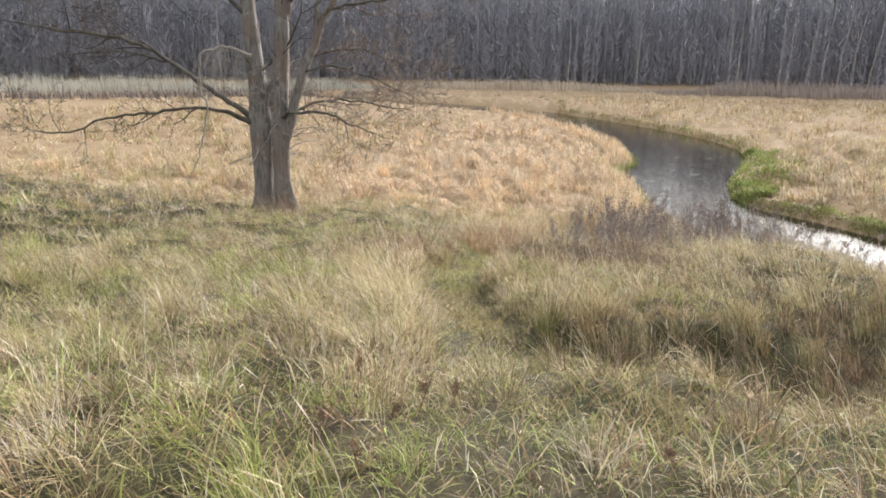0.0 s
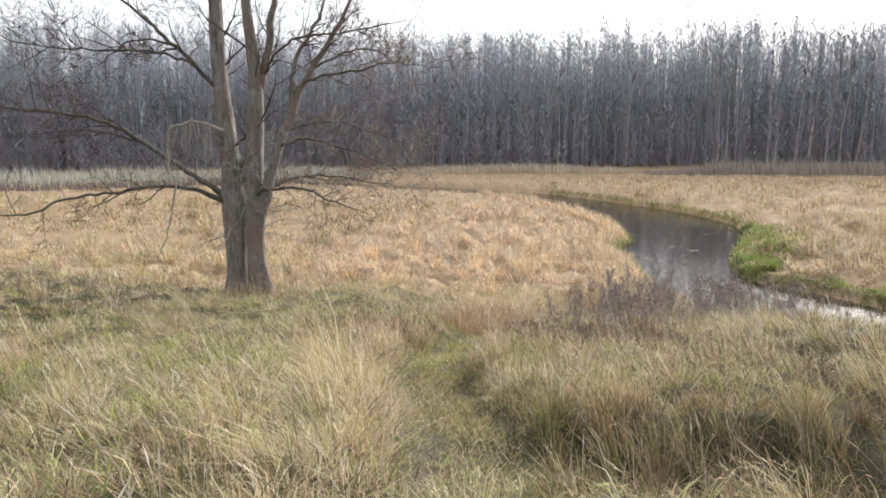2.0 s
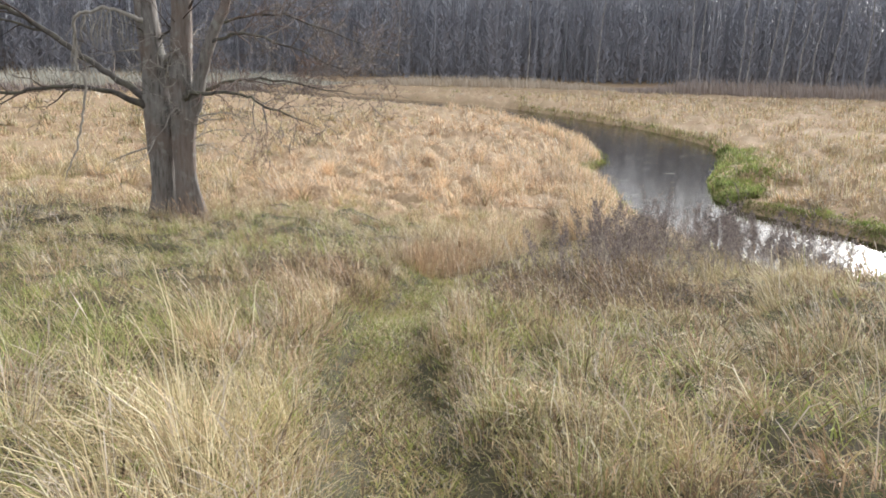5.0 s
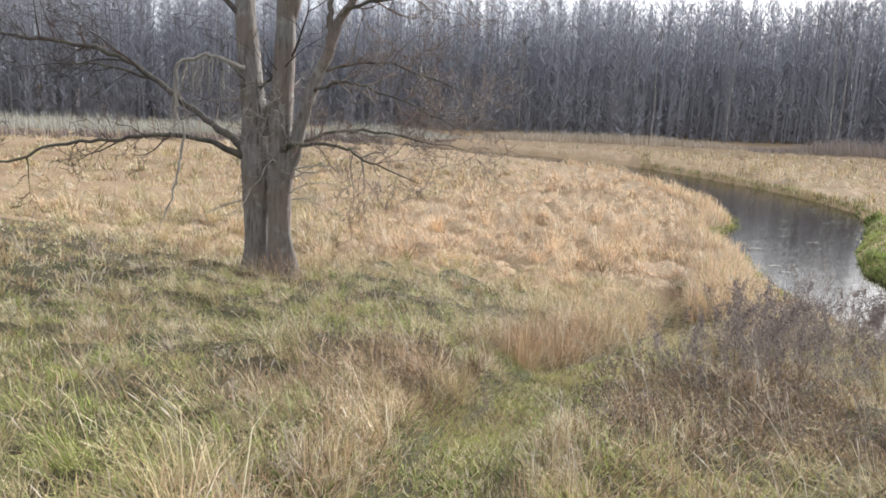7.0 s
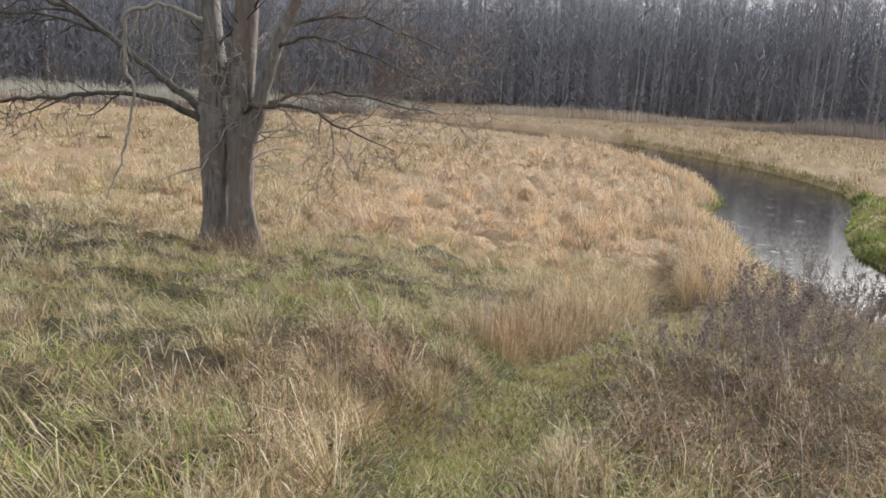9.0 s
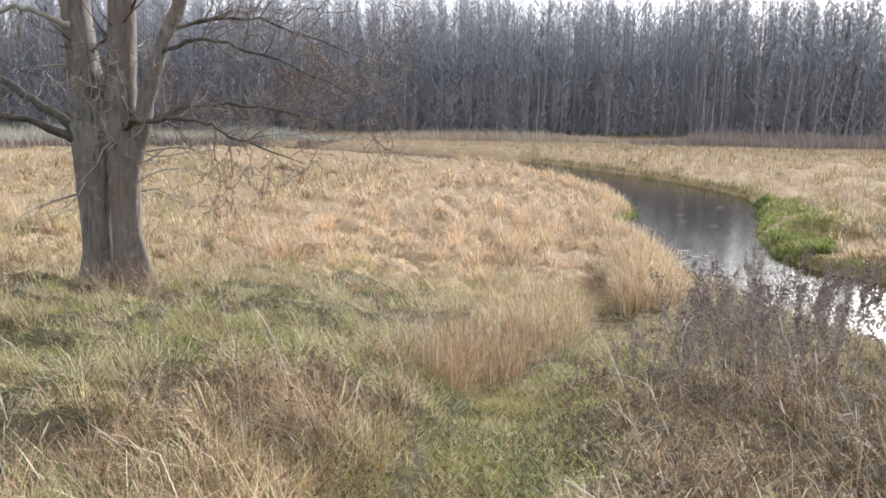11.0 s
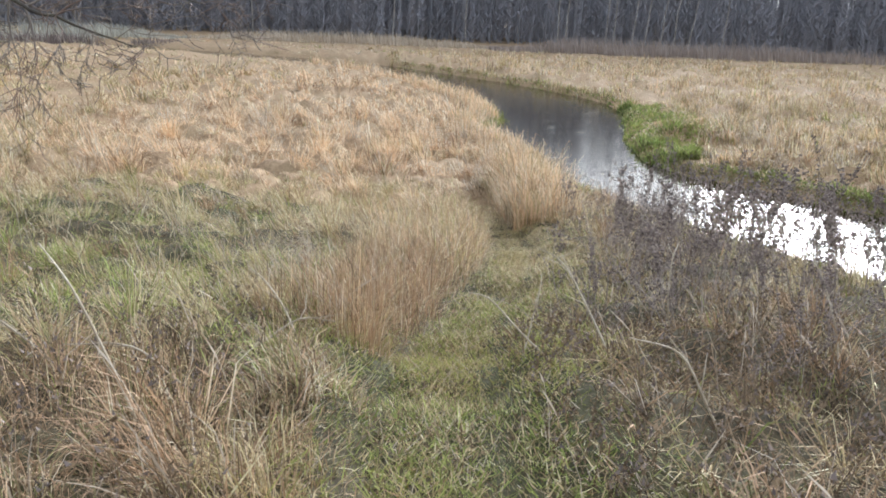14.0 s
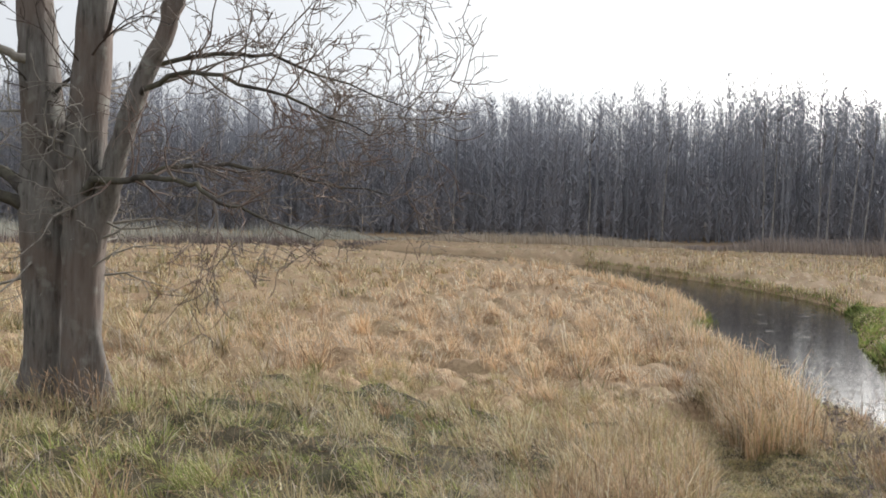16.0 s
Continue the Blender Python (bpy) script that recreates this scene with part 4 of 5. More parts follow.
def sprout(wood, parent, r, level, count, length, start=0.15, droop=0.0, spread=0.9, kink=0.2):
    """Side shoots along a parent line, each with shoots of its own."""
    m = len(parent)
    for _ in range(count):
        k = int(m * (start + (1 - start) * r.random() ** 0.8))
        k = min(max(k, 1), m - 1)
        o = parent[k]
        t = parent[k, :3] - parent[k - 1, :3]
        t = t / (np.linalg.norm(t) + 1e-9)
        side = r.normal(0, 1, 3)
        side -= t * side.dot(t)
        side /= np.linalg.norm(side) + 1e-9
        d = t * (1 - 0.35 * spread) + side * spread + np.array([0, 0, 0.25 - droop])
        d /= np.linalg.norm(d)
        ln = length * r.uniform(0.45, 1.25)
        segs = 5 if level > 1 else 4
        rad0 = max(0.0068, min(o[3] * 0.65, 0.013 * ln + 0.007))
        pts = [np.array([*o[:3], rad0])]
        for s in range(segs):
            d = d + r.normal(0, kink, 3) + np.array([0, 0, 0.05 - 0.10 * droop])
            d /= np.linalg.norm(d)
            pts.append(np.array([*(pts[-1][:3] + d * ln / segs), max(0.0058, rad0 * (1 - (s + 1) / (segs + 0.4)))]))
        pts = np.array(pts)
        wood.tube(pts, 4 if level > 1 else 3)
        if level > 1:
            sprout(wood, pts, r, level - 1, max(2, int(r.integers(3, 7) * (1 if level < 3 else 1.3))), ln * 0.5, 0.2, droop, spread, kink)


# ---- the old tree ----
def old_tree(x, y, z):
    tree = new("old_tree")
    tree.location = (x, y, z)
    tagged(tree, "old leafless grey tree with several fused stems in the grass", "tree")
    trunk = Wood()
    stem_a = curve_points([(-0.80, 0.08, -0.5, 0.46), (-0.79, 0.06, 0.15, 0.37), (-0.79, 0.04, 1.0, 0.335), (-0.81, 0.04, 2.2, 0.37), (-0.84, 0.05, 3.0, 0.37), (-0.88, 0.06, 3.9, 0.31), (-1.04, 0.1, 5.4, 0.27), (-1.17, 0.15, 6.8, 0.235), (-1.24, 0.2, 8.4, 0.21), (-1.2, 0.3, 11, 0.12), (-1.0, 0.4, 13.6, 0.03)], 6)
    stem_b = curve_points([(-0.03, -0.16, -0.5, 0.41), (-0.06, -0.16, 0.15, 0.31), (-0.09, -0.15, 1.0, 0.275), (-0.11, -0.08, 2.2, 0.30), (-0.11, -0.06, 3.0, 0.30), (-0.10, -0.06, 3.9, 0.28), (0.0, -0.05, 5.3, 0.25), (0.05, -0.1, 6.6, 0.21), (-0.1, -0.15, 8.4, 0.15), (-0.3, -0.3, 11, 0.09), (-0.2, -0.5, 13.2, 0.03)], 6)
    trunk.tube(stem_a, 34, 0.06, 1)
    trunk.tube(stem_b, 30, 0.07, 2)
    trunk.tube(curve_points([(-0.42, 0.42, -0.5, 0.3), (-0.42, 0.5, 1.2, 0.2), (-0.45, 0.5, 3.0, 0.18), (-0.5, 0.3, 4.2, 0.1)], 5), 18, 0.04, 3)
    trunk.tube(curve_points([(0.42, -0.18, -0.4, 0.2), (0.2, -0.17, 0.45, 0.13), (0.07, -0.2, 1.4, 0.10), (0.12, -0.15, 2.6, 0.14)], 5), 12, 0.08, 4)
    trunk.tube(curve_points([(-1.15, -0.1, -0.4, 0.18), (-0.98, -0.1, 0.4, 0.14), (-0.92, -0.05, 1.2, 0.1)], 5), 12, 0.08, 5)
    part("trunk", trunk.mesh("trunk", M_BARK), tree, "grooved grey-brown bark, two stems grown together")
    grown = []

    def grow(kind, ctrl, shoots, length, droop):
        """A limb through control points, with its spray of twigs."""
        seed = len(grown)
        pts = curve_points(ctrl, 4, 0.026, seed + 50)
        pts[:, 3] *= 0.68 if kind == "limb" else 0.92
        w = Wood()
        w.tube(pts, 9, 0.06, seed)
        limb = part(kind, w.mesh(kind, M_LIMB if kind == "limb" else M_BARK), tree)
        tw = Wood()
        sprout(tw, pts, np.random.default_rng(seed + 100), 3, int(shoots * 1.15), length * 1.15, 0.18 if kind == "limb" else 0.45, droop, 0.85)
        tagged(part("twig_spray", tw.mesh("twig_spray", M_TWIG_RED if ctrl[-1][0] > 2.5 and ctrl[-1][2] < 7.5 else M_TWIG), limb), kind="stuff")
        grown.append(limb)

    grow("slanting_stem", [(0.0, -0.1, 2.3, 0.24), (0.3, -0.12, 3.15, 0.2), (0.63, -0.1, 4.2, 0.165), (1.06, -0.05, 5.4, 0.145), (1.37, 0, 6.15, 0.125), (1.75, 0.1, 6.9, 0.105), (2.64, 0.3, 8.3, 0.075), (3.5, 0.5, 10.2, 0.02)], 8, 1.5, 0.0)
    grow("fork_stem", [(1.15, -0.02, 5.7, 0.1), (1.2, -0.1, 6.3, 0.085), (1.3, -0.25, 6.9, 0.075), (1.72, -0.4, 7.64, 0.06), (2.17, -0.5, 8.3, 0.05), (2.8, -0.8, 9.8, 0.015)], 7, 1.3, 0.0)
    grow("fork_stem", [(0.05, -0.08, 6.0, 0.14), (0.18, 0, 6.4, 0.14), (0.34, 0.1, 7.0, 0.135), (0.51, 0.2, 8.3, 0.12), (0.9, 0.5, 11.0, 0.04)], 7, 1.5, 0.0)
    grow("limb", [(-0.95, 0.1, 5.9, 0.13), (-1.3, 0.0, 6.4, 0.115), (-1.98, -0.2, 7.2, 0.1), (-2.63, -0.4, 7.9, 0.085), (-3.3, -0.6, 8.5, 0.07), (-4.6, -0.8, 9.6, 0.02)], 9, 1.6, 0.05)
    grow("limb", [(-1.75, -0.15, 6.95, 0.07), (-2.3, -0.4, 7.25, 0.06), (-2.8, -0.7, 7.36, 0.055), (-3.8, -1.1, 7.42, 0.046), (-5.0, -1.5, 7.4, 0.038), (-6.3, -1.8, 7.56, 0.028), (-7.6, -2.0, 7.9, 0.02), (-9.2, -2.2, 7.95, 0.008)], 15, 1.7, 0.12)
    grow("limb", [(-2.3, -0.3, 7.6, 0.06), (-3.45, 0.2, 7.84, 0.05), (-4.3, 0.6, 7.84, 0.04), (-5.0, 0.9, 7.55, 0.03), (-6.2, 1.3, 7.0, 0.012)], 13, 1.6, 0.12)
    grow("limb", [(-0.9, -0.05, 2.6, 0.2), (-1.2, -0.2, 2.95, 0.14), (-1.84, -0.5, 3.2, 0.095), (-2.9, -0.9, 3.36, 0.07), (-3.7, -1.1, 3.2, 0.065), (-4.6, -1.3, 3.14, 0.058), (-5.7, -1.6, 2.9, 0.05), (-6.35, -1.8, 2.6, 0.045), (-7.4, -2.0, 2.52, 0.03), (-8.3, -2.1, 2.75, 0.01)], 15, 1.2, 0.1)
    grow("limb", [(-0.95, 0.1, 2.7, 0.2), (-1.35, 0.25, 3.1, 0.16), (-2.1, 0.5, 3.5, 0.135), (-3.1, 0.9, 3.95, 0.12), (-4.2, 1.2, 4.6, 0.112), (-5.4, 1.4, 5.2, 0.102), (-6.4, 1.5, 5.52, 0.092), (-7.8, 1.6, 5.68, 0.078), (-9.1, 1.7, 5.8, 0.062), (-11.4, 1.8, 6.1, 0.02)], 17, 1.7, 0.08)
    grow("limb", [(-4.6, 1.3, 4.75, 0.06), (-5.5, 1.0, 5.0, 0.05), (-6.5, 0.7, 5.08, 0.04), (-8.0, 0.4, 4.9, 0.012)], 9, 1.2, 0.15)
    grow("limb", [(0.0, -0.3, 3.05, 0.12), (0.3, -0.4, 3.26, 0.085), (0.8, -0.5, 3.28, 0.07), (1.6, -0.6, 3.28, 0.055), (2.1, -0.7, 3.16, 0.045), (2.65, -0.8, 2.9, 0.033), (3.8, -1.0, 2.55, 0.01)], 16, 1.1, 0.3)
    grow("limb", [(0.1, 0.1, 3.1, 0.1), (0.6, 0.5, 3.4, 0.07), (1.4, 1.0, 3.6, 0.055), (2.6, 1.5, 3.5, 0.04), (4.2, 2.0, 3.2, 0.01)], 16, 1.2, 0.22)
    grow("limb", [(0.75, -0.05, 4.5, 0.07), (1.2, -0.4, 4.7, 0.06), (2.1, -0.8, 4.78, 0.045), (3.4, -1.1, 4.4, 0.03), (4.6, -1.3, 3.9, 0.01)], 22, 1.25, 0.2)
    grow("limb", [(0.9, 0.0, 5.0, 0.06), (1.7, 0.5, 5.3, 0.05), (2.8, 0.9, 5.2, 0.035), (4.6, 1.2, 4.6, 0.01)], 20, 1.3, 0.2)
    grow("limb", [(0.25, 0.05, 6.65, 0.08), (0.45, -0.15, 6.9, 0.07), (0.84, -0.4, 7.36, 0.06), (1.4, -0.7, 7.65, 0.052), (2.04, -0.9, 7.75, 0.046), (3.9, -1.3, 7.9, 0.03), (5.2, -1.5, 8.1, 0.008)], 15, 1.4, 0.1)
    grow("limb", [(1.7, 0.1, 6.85, 0.06), (2.3, 0.5, 7.25, 0.05), (3.0, 0.9, 7.56, 0.04), (3.6, 1.1, 7.5, 0.03), (4.3, 1.3, 7.05, 0.01)], 12, 1.3, 0.12)
    grow("limb", [(1.38, 0.0, 6.2, 0.085), (1.6, -0.1, 6.5, 0.07), (2.4, -0.3, 6.7, 0.06), (3.3, -0.4, 6.78, 0.048), (4.0, -0.5, 7.0, 0.035), (4.8, -0.6, 6.95, 0.022), (5.8, -0.7, 6.85, 0.007)], 16, 1.3, 0.14)
    tops = Wood()
    for seed, stem in enumerate((stem_a, stem_b)):
        sprout(tops, stem[30:], np.random.default_rng(seed + 300), 3, 16, 2.4, 0.05, 0.0, 0.8)
        sprout(tops, stem[18:34], np.random.default_rng(seed + 310), 2, 9, 0.9, 0.05, 0.2, 0.9)
    tagged(part("crown", tops.mesh("crown", M_TWIG), tree), kind="stuff")
    shoots = Wood()
    for seed, stem in enumerate((stem_a[14:34], stem_b[14:34])):
        sprout(shoots, stem, np.random.default_rng(seed + 330), 2, 34, 1.5, 0.0, 0.7, 1.0, 0.3)
    tagged(part("dead_shoot", shoots.mesh("dead_shoot", M_DEAD), tree, "pale dead shoots bristling from the stems"), kind="stuff")
    # the broken branch that hangs down beside the trunk, and its bare shoots
    dead = Wood()
    hang = curve_points([(-0.95, -0.3, 5.05, 0.06), (-1.3, -0.6, 5.2, 0.042), (-1.7, -0.8, 5.3, 0.036), (-2.1, -0.9, 5.2, 0.034), (-2.38, -0.95, 5.05, 0.032), (-2.46, -0.95, 4.4, 0.028), (-2.46, -0.95, 3.9, 0.026), (-2.26, -0.95, 3.5, 0.025), (-2.4, -0.95, 2.8, 0.023), (-2.55, -0.95, 2.2, 0.02), (-2.8, -0.95, 1.4, 0.016), (-3.05, -0.95, 0.9, 0.006)], 4, 0.02, 9)
    hang[:, 3] *= 1.35
    dead.tube(hang, 6)
    sprout(dead, hang[:24], np.random.default_rng(400), 2, 16, 0.95, 0.05, 1.5, 0.4)
    shoot = np.random.default_rng(77)
    for k in range(11):
        o = hang[3 + k]
        fall = shoot.uniform(0.5, 1.15)
        sway = shoot.normal(0, 0.12, 2)
        dead.tube(curve_points([(*o[:3], 0.02), (o[0] + 0.06 + sway[0] * 0.3, o[1] + sway[1] * 0.4, o[2] - fall * 0.3, 0.017), (o[0] + sway[0], o[1] + sway[1], o[2] - fall * 0.7, 0.013), (o[0] + 1.5 * sway[0], o[1] + sway[1], o[2] - fall, 0.007)], 3, 0.012, k), 4)
    part("hanging_branch", dead.mesh("hanging_branch", M_DEAD), tree, "pale barkless broken branch hanging down")
    return tree


old_tree(-6.7, 24.0, 2.35).scale = (0.955, 0.955, 0.955)


# ---- withered weeds ----
def weed_arrays(r, height):
    """Lines of one withered weed: a stem, its side shoots with their branchlets, and the small seeds on them."""
    stems, seeds = [], []
    lean = r.normal(0, 0.13, 2)
    top = np.array([lean[0] * height, lean[1] * height, height])
    mid = top * 0.5 + np.array([*r.normal(0, 0.03, 2), 0])
    stems.append(curve_points([(0, 0, -0.05, 0.0075), (*mid, 0.006), (*top, 0.003)], 3))
    for _ in range(int(r.integers(7, 12))):
        k = r.uniform(0.25, 0.97)
        o = top * k if k > 0.5 else mid * (2 * k)
        a = r.uniform(0, 2 * math.pi)
        ln = height * r.uniform(0.12, 0.36) * (1.3 - 0.7 * k)
        e = o + np.array([math.cos(a) * ln * 0.45, math.sin(a) * ln * 0.45, ln * r.uniform(0.5, 0.95)])
        stems.append(curve_points([(*o, 0.004), (*(o * 0.5 + e * 0.5 + np.array([0, 0, -0.02])), 0.0026), (*e, 0.0016)], 2))
        for q in np.linspace(0.3, 1, 4):
            p = o * (1 - q) + e * q
            if r.random() < 0.5:
                tip = p + np.array([*r.normal(0, 0.03, 2), r.uniform(0.01, 0.07)])
                stems.append(np.array([[*p, 0.0016], [*(p * 0.4 + tip * 0.6), 0.0014], [*tip, 0.001]]))
                seeds.append(tip)
            seeds.append(p + r.normal(0, 0.008, 3))
    for q in np.linspace(0.45, 1.0, 18):
        seeds.append(top * q + r.normal(0, 0.014, 3))
    return stems, np.array(seeds)


def weed_thing(seed, leafy=1.0):
    r = np.random.default_rng(seed)
    stems, seeds = weed_arrays(r, r.uniform(0.95, 1.5))
    w = Wood()
    for s in stems:
        w.tube(s, 3)
    weed = tagged(new("withered_weed", w.mesh("withered_weed", M_WEED)), "dark brown withered weed with clusters of seeds on the river bank", "weed", "withered weeds on the bank")
    bm = bmesh.new()
    for p in seeds:
        m = Matrix.LocRotScale(p, Euler(r.uniform(0, 3, 3)), (leafy * r.uniform(0.7, 1.5), leafy * r.uniform(0.7, 1.5), leafy * r.uniform(1.0, 2.4)))
        ring = [bm.verts.new(m @ Vector(q)) for q in ((0.011, 0, -0.008), (-0.006, 0.01, -0.008), (-0.006, -0.01, -0.008), (0, 0, 0.018))]
        for k in range(3):
            bm.faces.new((ring[k], ring[(k + 1) % 3], ring[3]))
        bm.faces.new((ring[2], ring[1], ring[0]))
    me = bpy.data.meshes.new("seed_head")
    bm.to_mesh(me)
    bm.free()
    me.materials.append(M_SEED)
    tagged(part("seed_head", me, weed), kind="stuff")
    return weed


weeds = [weed_thing(700 + i) for i in range(12)]
wx, wy = scatter(0.5, 14, 13, 30, 27)
wz, wr, wnear, wrun, wdt = land(wx, wy)
want = np.flatnonzero((weed_zone(wx, wy, wr, wnear) > rng.random(len(wx)) * 1.02) & (wdt > 0.7) & (wr > 0.15) & (np.hypot(wx + 0.1, np.clip(wy - 13.5, 0, None)) > 1.3))
want = want[np.argsort(0.35 * wy[want] + rng.normal(0, 1.6, len(want)))]
for n, i in enumerate(want[:210]):
    grown = 0.6 + 0.5 * float(smooth(16.0, 20.0, wy[i])) - 0.25 * float(smooth(1.3, 0.7, wx[i] - np.interp(wy[i], TRACK[:, 1], TRACK[:, 0])))
    grown *= 1 + 0.14 * float(smooth(2.2, 3.6, wx[i] - np.interp(wy[i], TRACK[:, 1], TRACK[:, 0])))
    at = pose(wx[i], wy[i], wz[i], rng.normal(0, 9), rng.normal(-3, 10), rng.uniform(0, 360)) @ Matrix.Scale(rng.uniform(0.75, 1.15) * grown, 4)
    if n < len(weeds):
        weeds[n].matrix_basis = at
    else:
        c = copy_thing(weeds[n % len(weeds)], at)
        c.matrix_basis = at


leafy_weeds = [weed_thing(730 + i, 1.9) for i in range(6)]
for n in range(50):
    y = rng.uniform(18.0, 27.5)
    x = float(np.interp(y, NEAR_BANK[:, 1], NEAR_BANK[:, 0])) - rng.uniform(0.8, 5.2)
    z = float(land(np.array([x]), np.array([y]))[0][0])
    at = pose(x, y, z - 0.03, rng.normal(0, 5), rng.normal(-2, 6), rng.uniform(0, 360)) @ Matrix.Scale(rng.uniform(0.72, 1.12), 4)
    tall = leafy_weeds[n] if n < len(leafy_weeds) else copy_thing(leafy_weeds[n % len(leafy_weeds)], at)
    tall.matrix_basis = at


def weed_thicket(name, label, xs, ys, zs, low, high, stem, fine, material=M_WEED):
    """The crowd of weeds too thick to count: thin stems, side shoots and crumbs of seed."""
    count = len(xs)
    root = np.stack([xs, ys, zs - 0.03], 1)
    off = xs - np.interp(ys, TRACK[:, 1], TRACK[:, 0])
    tall = rng.uniform(low, high, count) * np.where(off > 0, (0.75 + 0.25 * smooth(0.7, 1.8, off + 0.5 * wave(xs, ys, 0.9, 24))) * (0.58 + 0.47 * smooth(16.0, 20.0, ys)) * (1 + 0.14 * smooth(2.2, 3.6, off)), 1)
    lean = rng.normal(0, 0.26, (count, 2)) * tall[:, None]

    def on_stem(k):
        return root + np.stack([lean[:, 0] * k ** 1.4, lean[:, 1] * k ** 1.4, tall * (k * 1.1 - 0.1 * k * k) * 0.97], 1)

    b, h, w, l, ix = [root], [tall], [np.full(count, stem)], [lean], [np.zeros(count, int)]
    crumbs = []
    for _ in range(fine):
        k = rng.uniform(0.2, 1.0, count)
        a = rng.uniform(0, 2 * math.pi, count)
        s = tall * rng.uniform(0.06, 0.2, count) * (1.25 - 0.6 * k)
        way = np.stack([np.cos(a), np.sin(a)], 1) * (s * rng.uniform(0.35, 0.75, count))[:, None]
        foot = on_stem(k)
        b.append(foot), h.append(s), w.append(np.full(count, stem * 0.55)), l.append(way), ix.append(np.zeros(count, int))
        for q in (0.55, 1.0):
            crumbs.append(foot + np.concatenate([way * q ** 1.3, (s * 0.75 * q)[:, None]], 1) + rng.normal(0, 0.008, (count, 3)))
    me = ribbons(name, np.concatenate(b), np.concatenate(h), np.concatenate(w), np.concatenate(l), np.full(count * (fine + 1), 1.4), [material], np.concatenate(ix))
    thing = tagged(new(name, me), label, "weeds", kind="stuff")
    p = np.concatenate(crumbs)
    m = len(p)
    a = rng.uniform(0, 2 * math.pi, m)
    size = rng.uniform(0.010, 0.034, m)
    seeds = ribbons("seed_crumbs", p, size, size * rng.uniform(0.4, 0.9, m), np.stack([np.cos(a), np.sin(a)], 1) * (size * 0.6)[:, None], np.full(m, 1.0), [M_SEED, material], (rng.random(m) < 0.55).astype(int), levels=((0, 1.0),))
    tagged(part("seed_crumbs", seeds, thing), kind="stuff")
    return thing


rest = want[210:]
weed_thicket("weed_thicket", "thicket of dead brown weeds along the near bank", wx[rest], wy[rest], wz[rest], 0.6, 1.2, 0.009, 14)
qx, qy = scatter(0.8, 3.8, 12.6, 17.4, 46)
far_off = qx - np.interp(qy, TRACK[:, 1], TRACK[:, 0])
go = (far_off > 0.55 + 0.3 * wave(qx, qy, 0.7, 26)) & (np.hypot(qx + 0.1, np.clip(qy - 13.5, 0, None)) > 1.0)
weed_thicket("weed_thicket", "knee-high tangle of brown dead herbs along the track", qx[go], qy[go], land(qx[go], qy[go])[0], 0.3, 0.68, 0.006, 10, M_DEADHERB)
qx, qy = scatter(-2.9, -0.6, 13.6, 16.8, 30)
qz = land(qx, qy)[0]
weed_thicket("weed_thicket", "low tangle of withered brown weeds beside the track", qx, qy, qz, 0.25, 0.6, 0.006, 9, M_DEADHERB)
ky = rng.uniform(15, 29.5, 170)
kx = np.interp(ky, NEAR_BANK[:, 1], NEAR_BANK[:, 0]) - rng.uniform(0.35, 2.6, 170)
weed_thicket("weed_thicket", "tall dark dead weeds standing along the water's edge", kx, ky, land(kx, ky)[0], 0.7, 1.3, 0.011, 13)
lx, ly = scatter(-34, -8.5, 18, 32, 11)
lz, lr, lnear, lrun, ldt = land(lx, ly)
go = weed_zone(lx, ly, lr, lnear) > rng.random(len(lx)) * 0.9
weed_thicket("weed_thicket", "belt of purple-brown dead weeds beside the old tree", lx[go], ly[go], lz[go], 0.35, 0.75, 0.011, 7, M_WEED)


# ---- single stalks that stand above the grass ----
def stalks(name, label, x0, x1, y0, y1, per_m2, low, high, width, material, tip, spread=0.8, least=0.1, most=0.75):
    x, y = scatter(x0, x1, y0, y1, per_m2)
    z, river_d, near, run, dt = land(x, y)
    keep = near & (river_d > 0.2) & (dt > 0.5) & in_sight(x, y) & (rng.random(len(x)) < 0.12 + 0.88 * smooth(-0.3, 0.5, wave(x, y, 1.2, 58) + 0.5 * wave(x, y, 0.4, 60)))
    keep &= rng.random(len(x)) > 0.8 * smooth(2.6, 1.6, np.abs(x + 1.8)) * smooth(2.4, 1.6, np.abs(y - 14.4))
    x, y, z = x[keep], y[keep], z[keep]
    h = rng.uniform(low, high, len(x))
    ang = 2.95 + rng.normal(0, spread, len(x)) + 0.3 * wave(x, y, 1.5, 59)
    lean = np.stack([np.cos(ang), np.sin(ang)], 1) * (h * rng.uniform(least, most, len(x)))[:, None]
    me = ribbons(name, np.stack([x, y, z - 0.02], 1), h, np.full(len(x), width), lean, np.full(len(x), 1.7), [material], np.zeros(len(x), int), levels=((0, 1), (0.45, 0.8), (0.78, 0.6), (0.88, tip)))
    return tagged(new(name, me), label, "grass", kind="stuff")


stalks("grass_stalks", "pale dry grass stalks with feathery heads", -9, 7, 1, 24, 11, 0.4, 0.78, 0.0036, M_PALE, 2.8)
stalks("grass_stalks", "brown dry grass stalks with rusty heads", -9, 7, 9, 28, 8, 0.4, 0.75, 0.0032, M_RUST, 3.5)
stalks("grass_stalks", "wind-bent straw grass with pale heads left of the track", -9, -1.3, 9.2, 12.4, 36, 0.4, 0.78, 0.0042, M_STRAW, 1.9, 0.28, 0.45, 0.8)
stalks("grass_stalks", "wind-bent olive grass left of the track", -9, -1.0, 6.5, 17.5, 30, 0.4, 0.75, 0.0042, M_OLIVE, 1.5, 0.3, 0.4, 0.8)
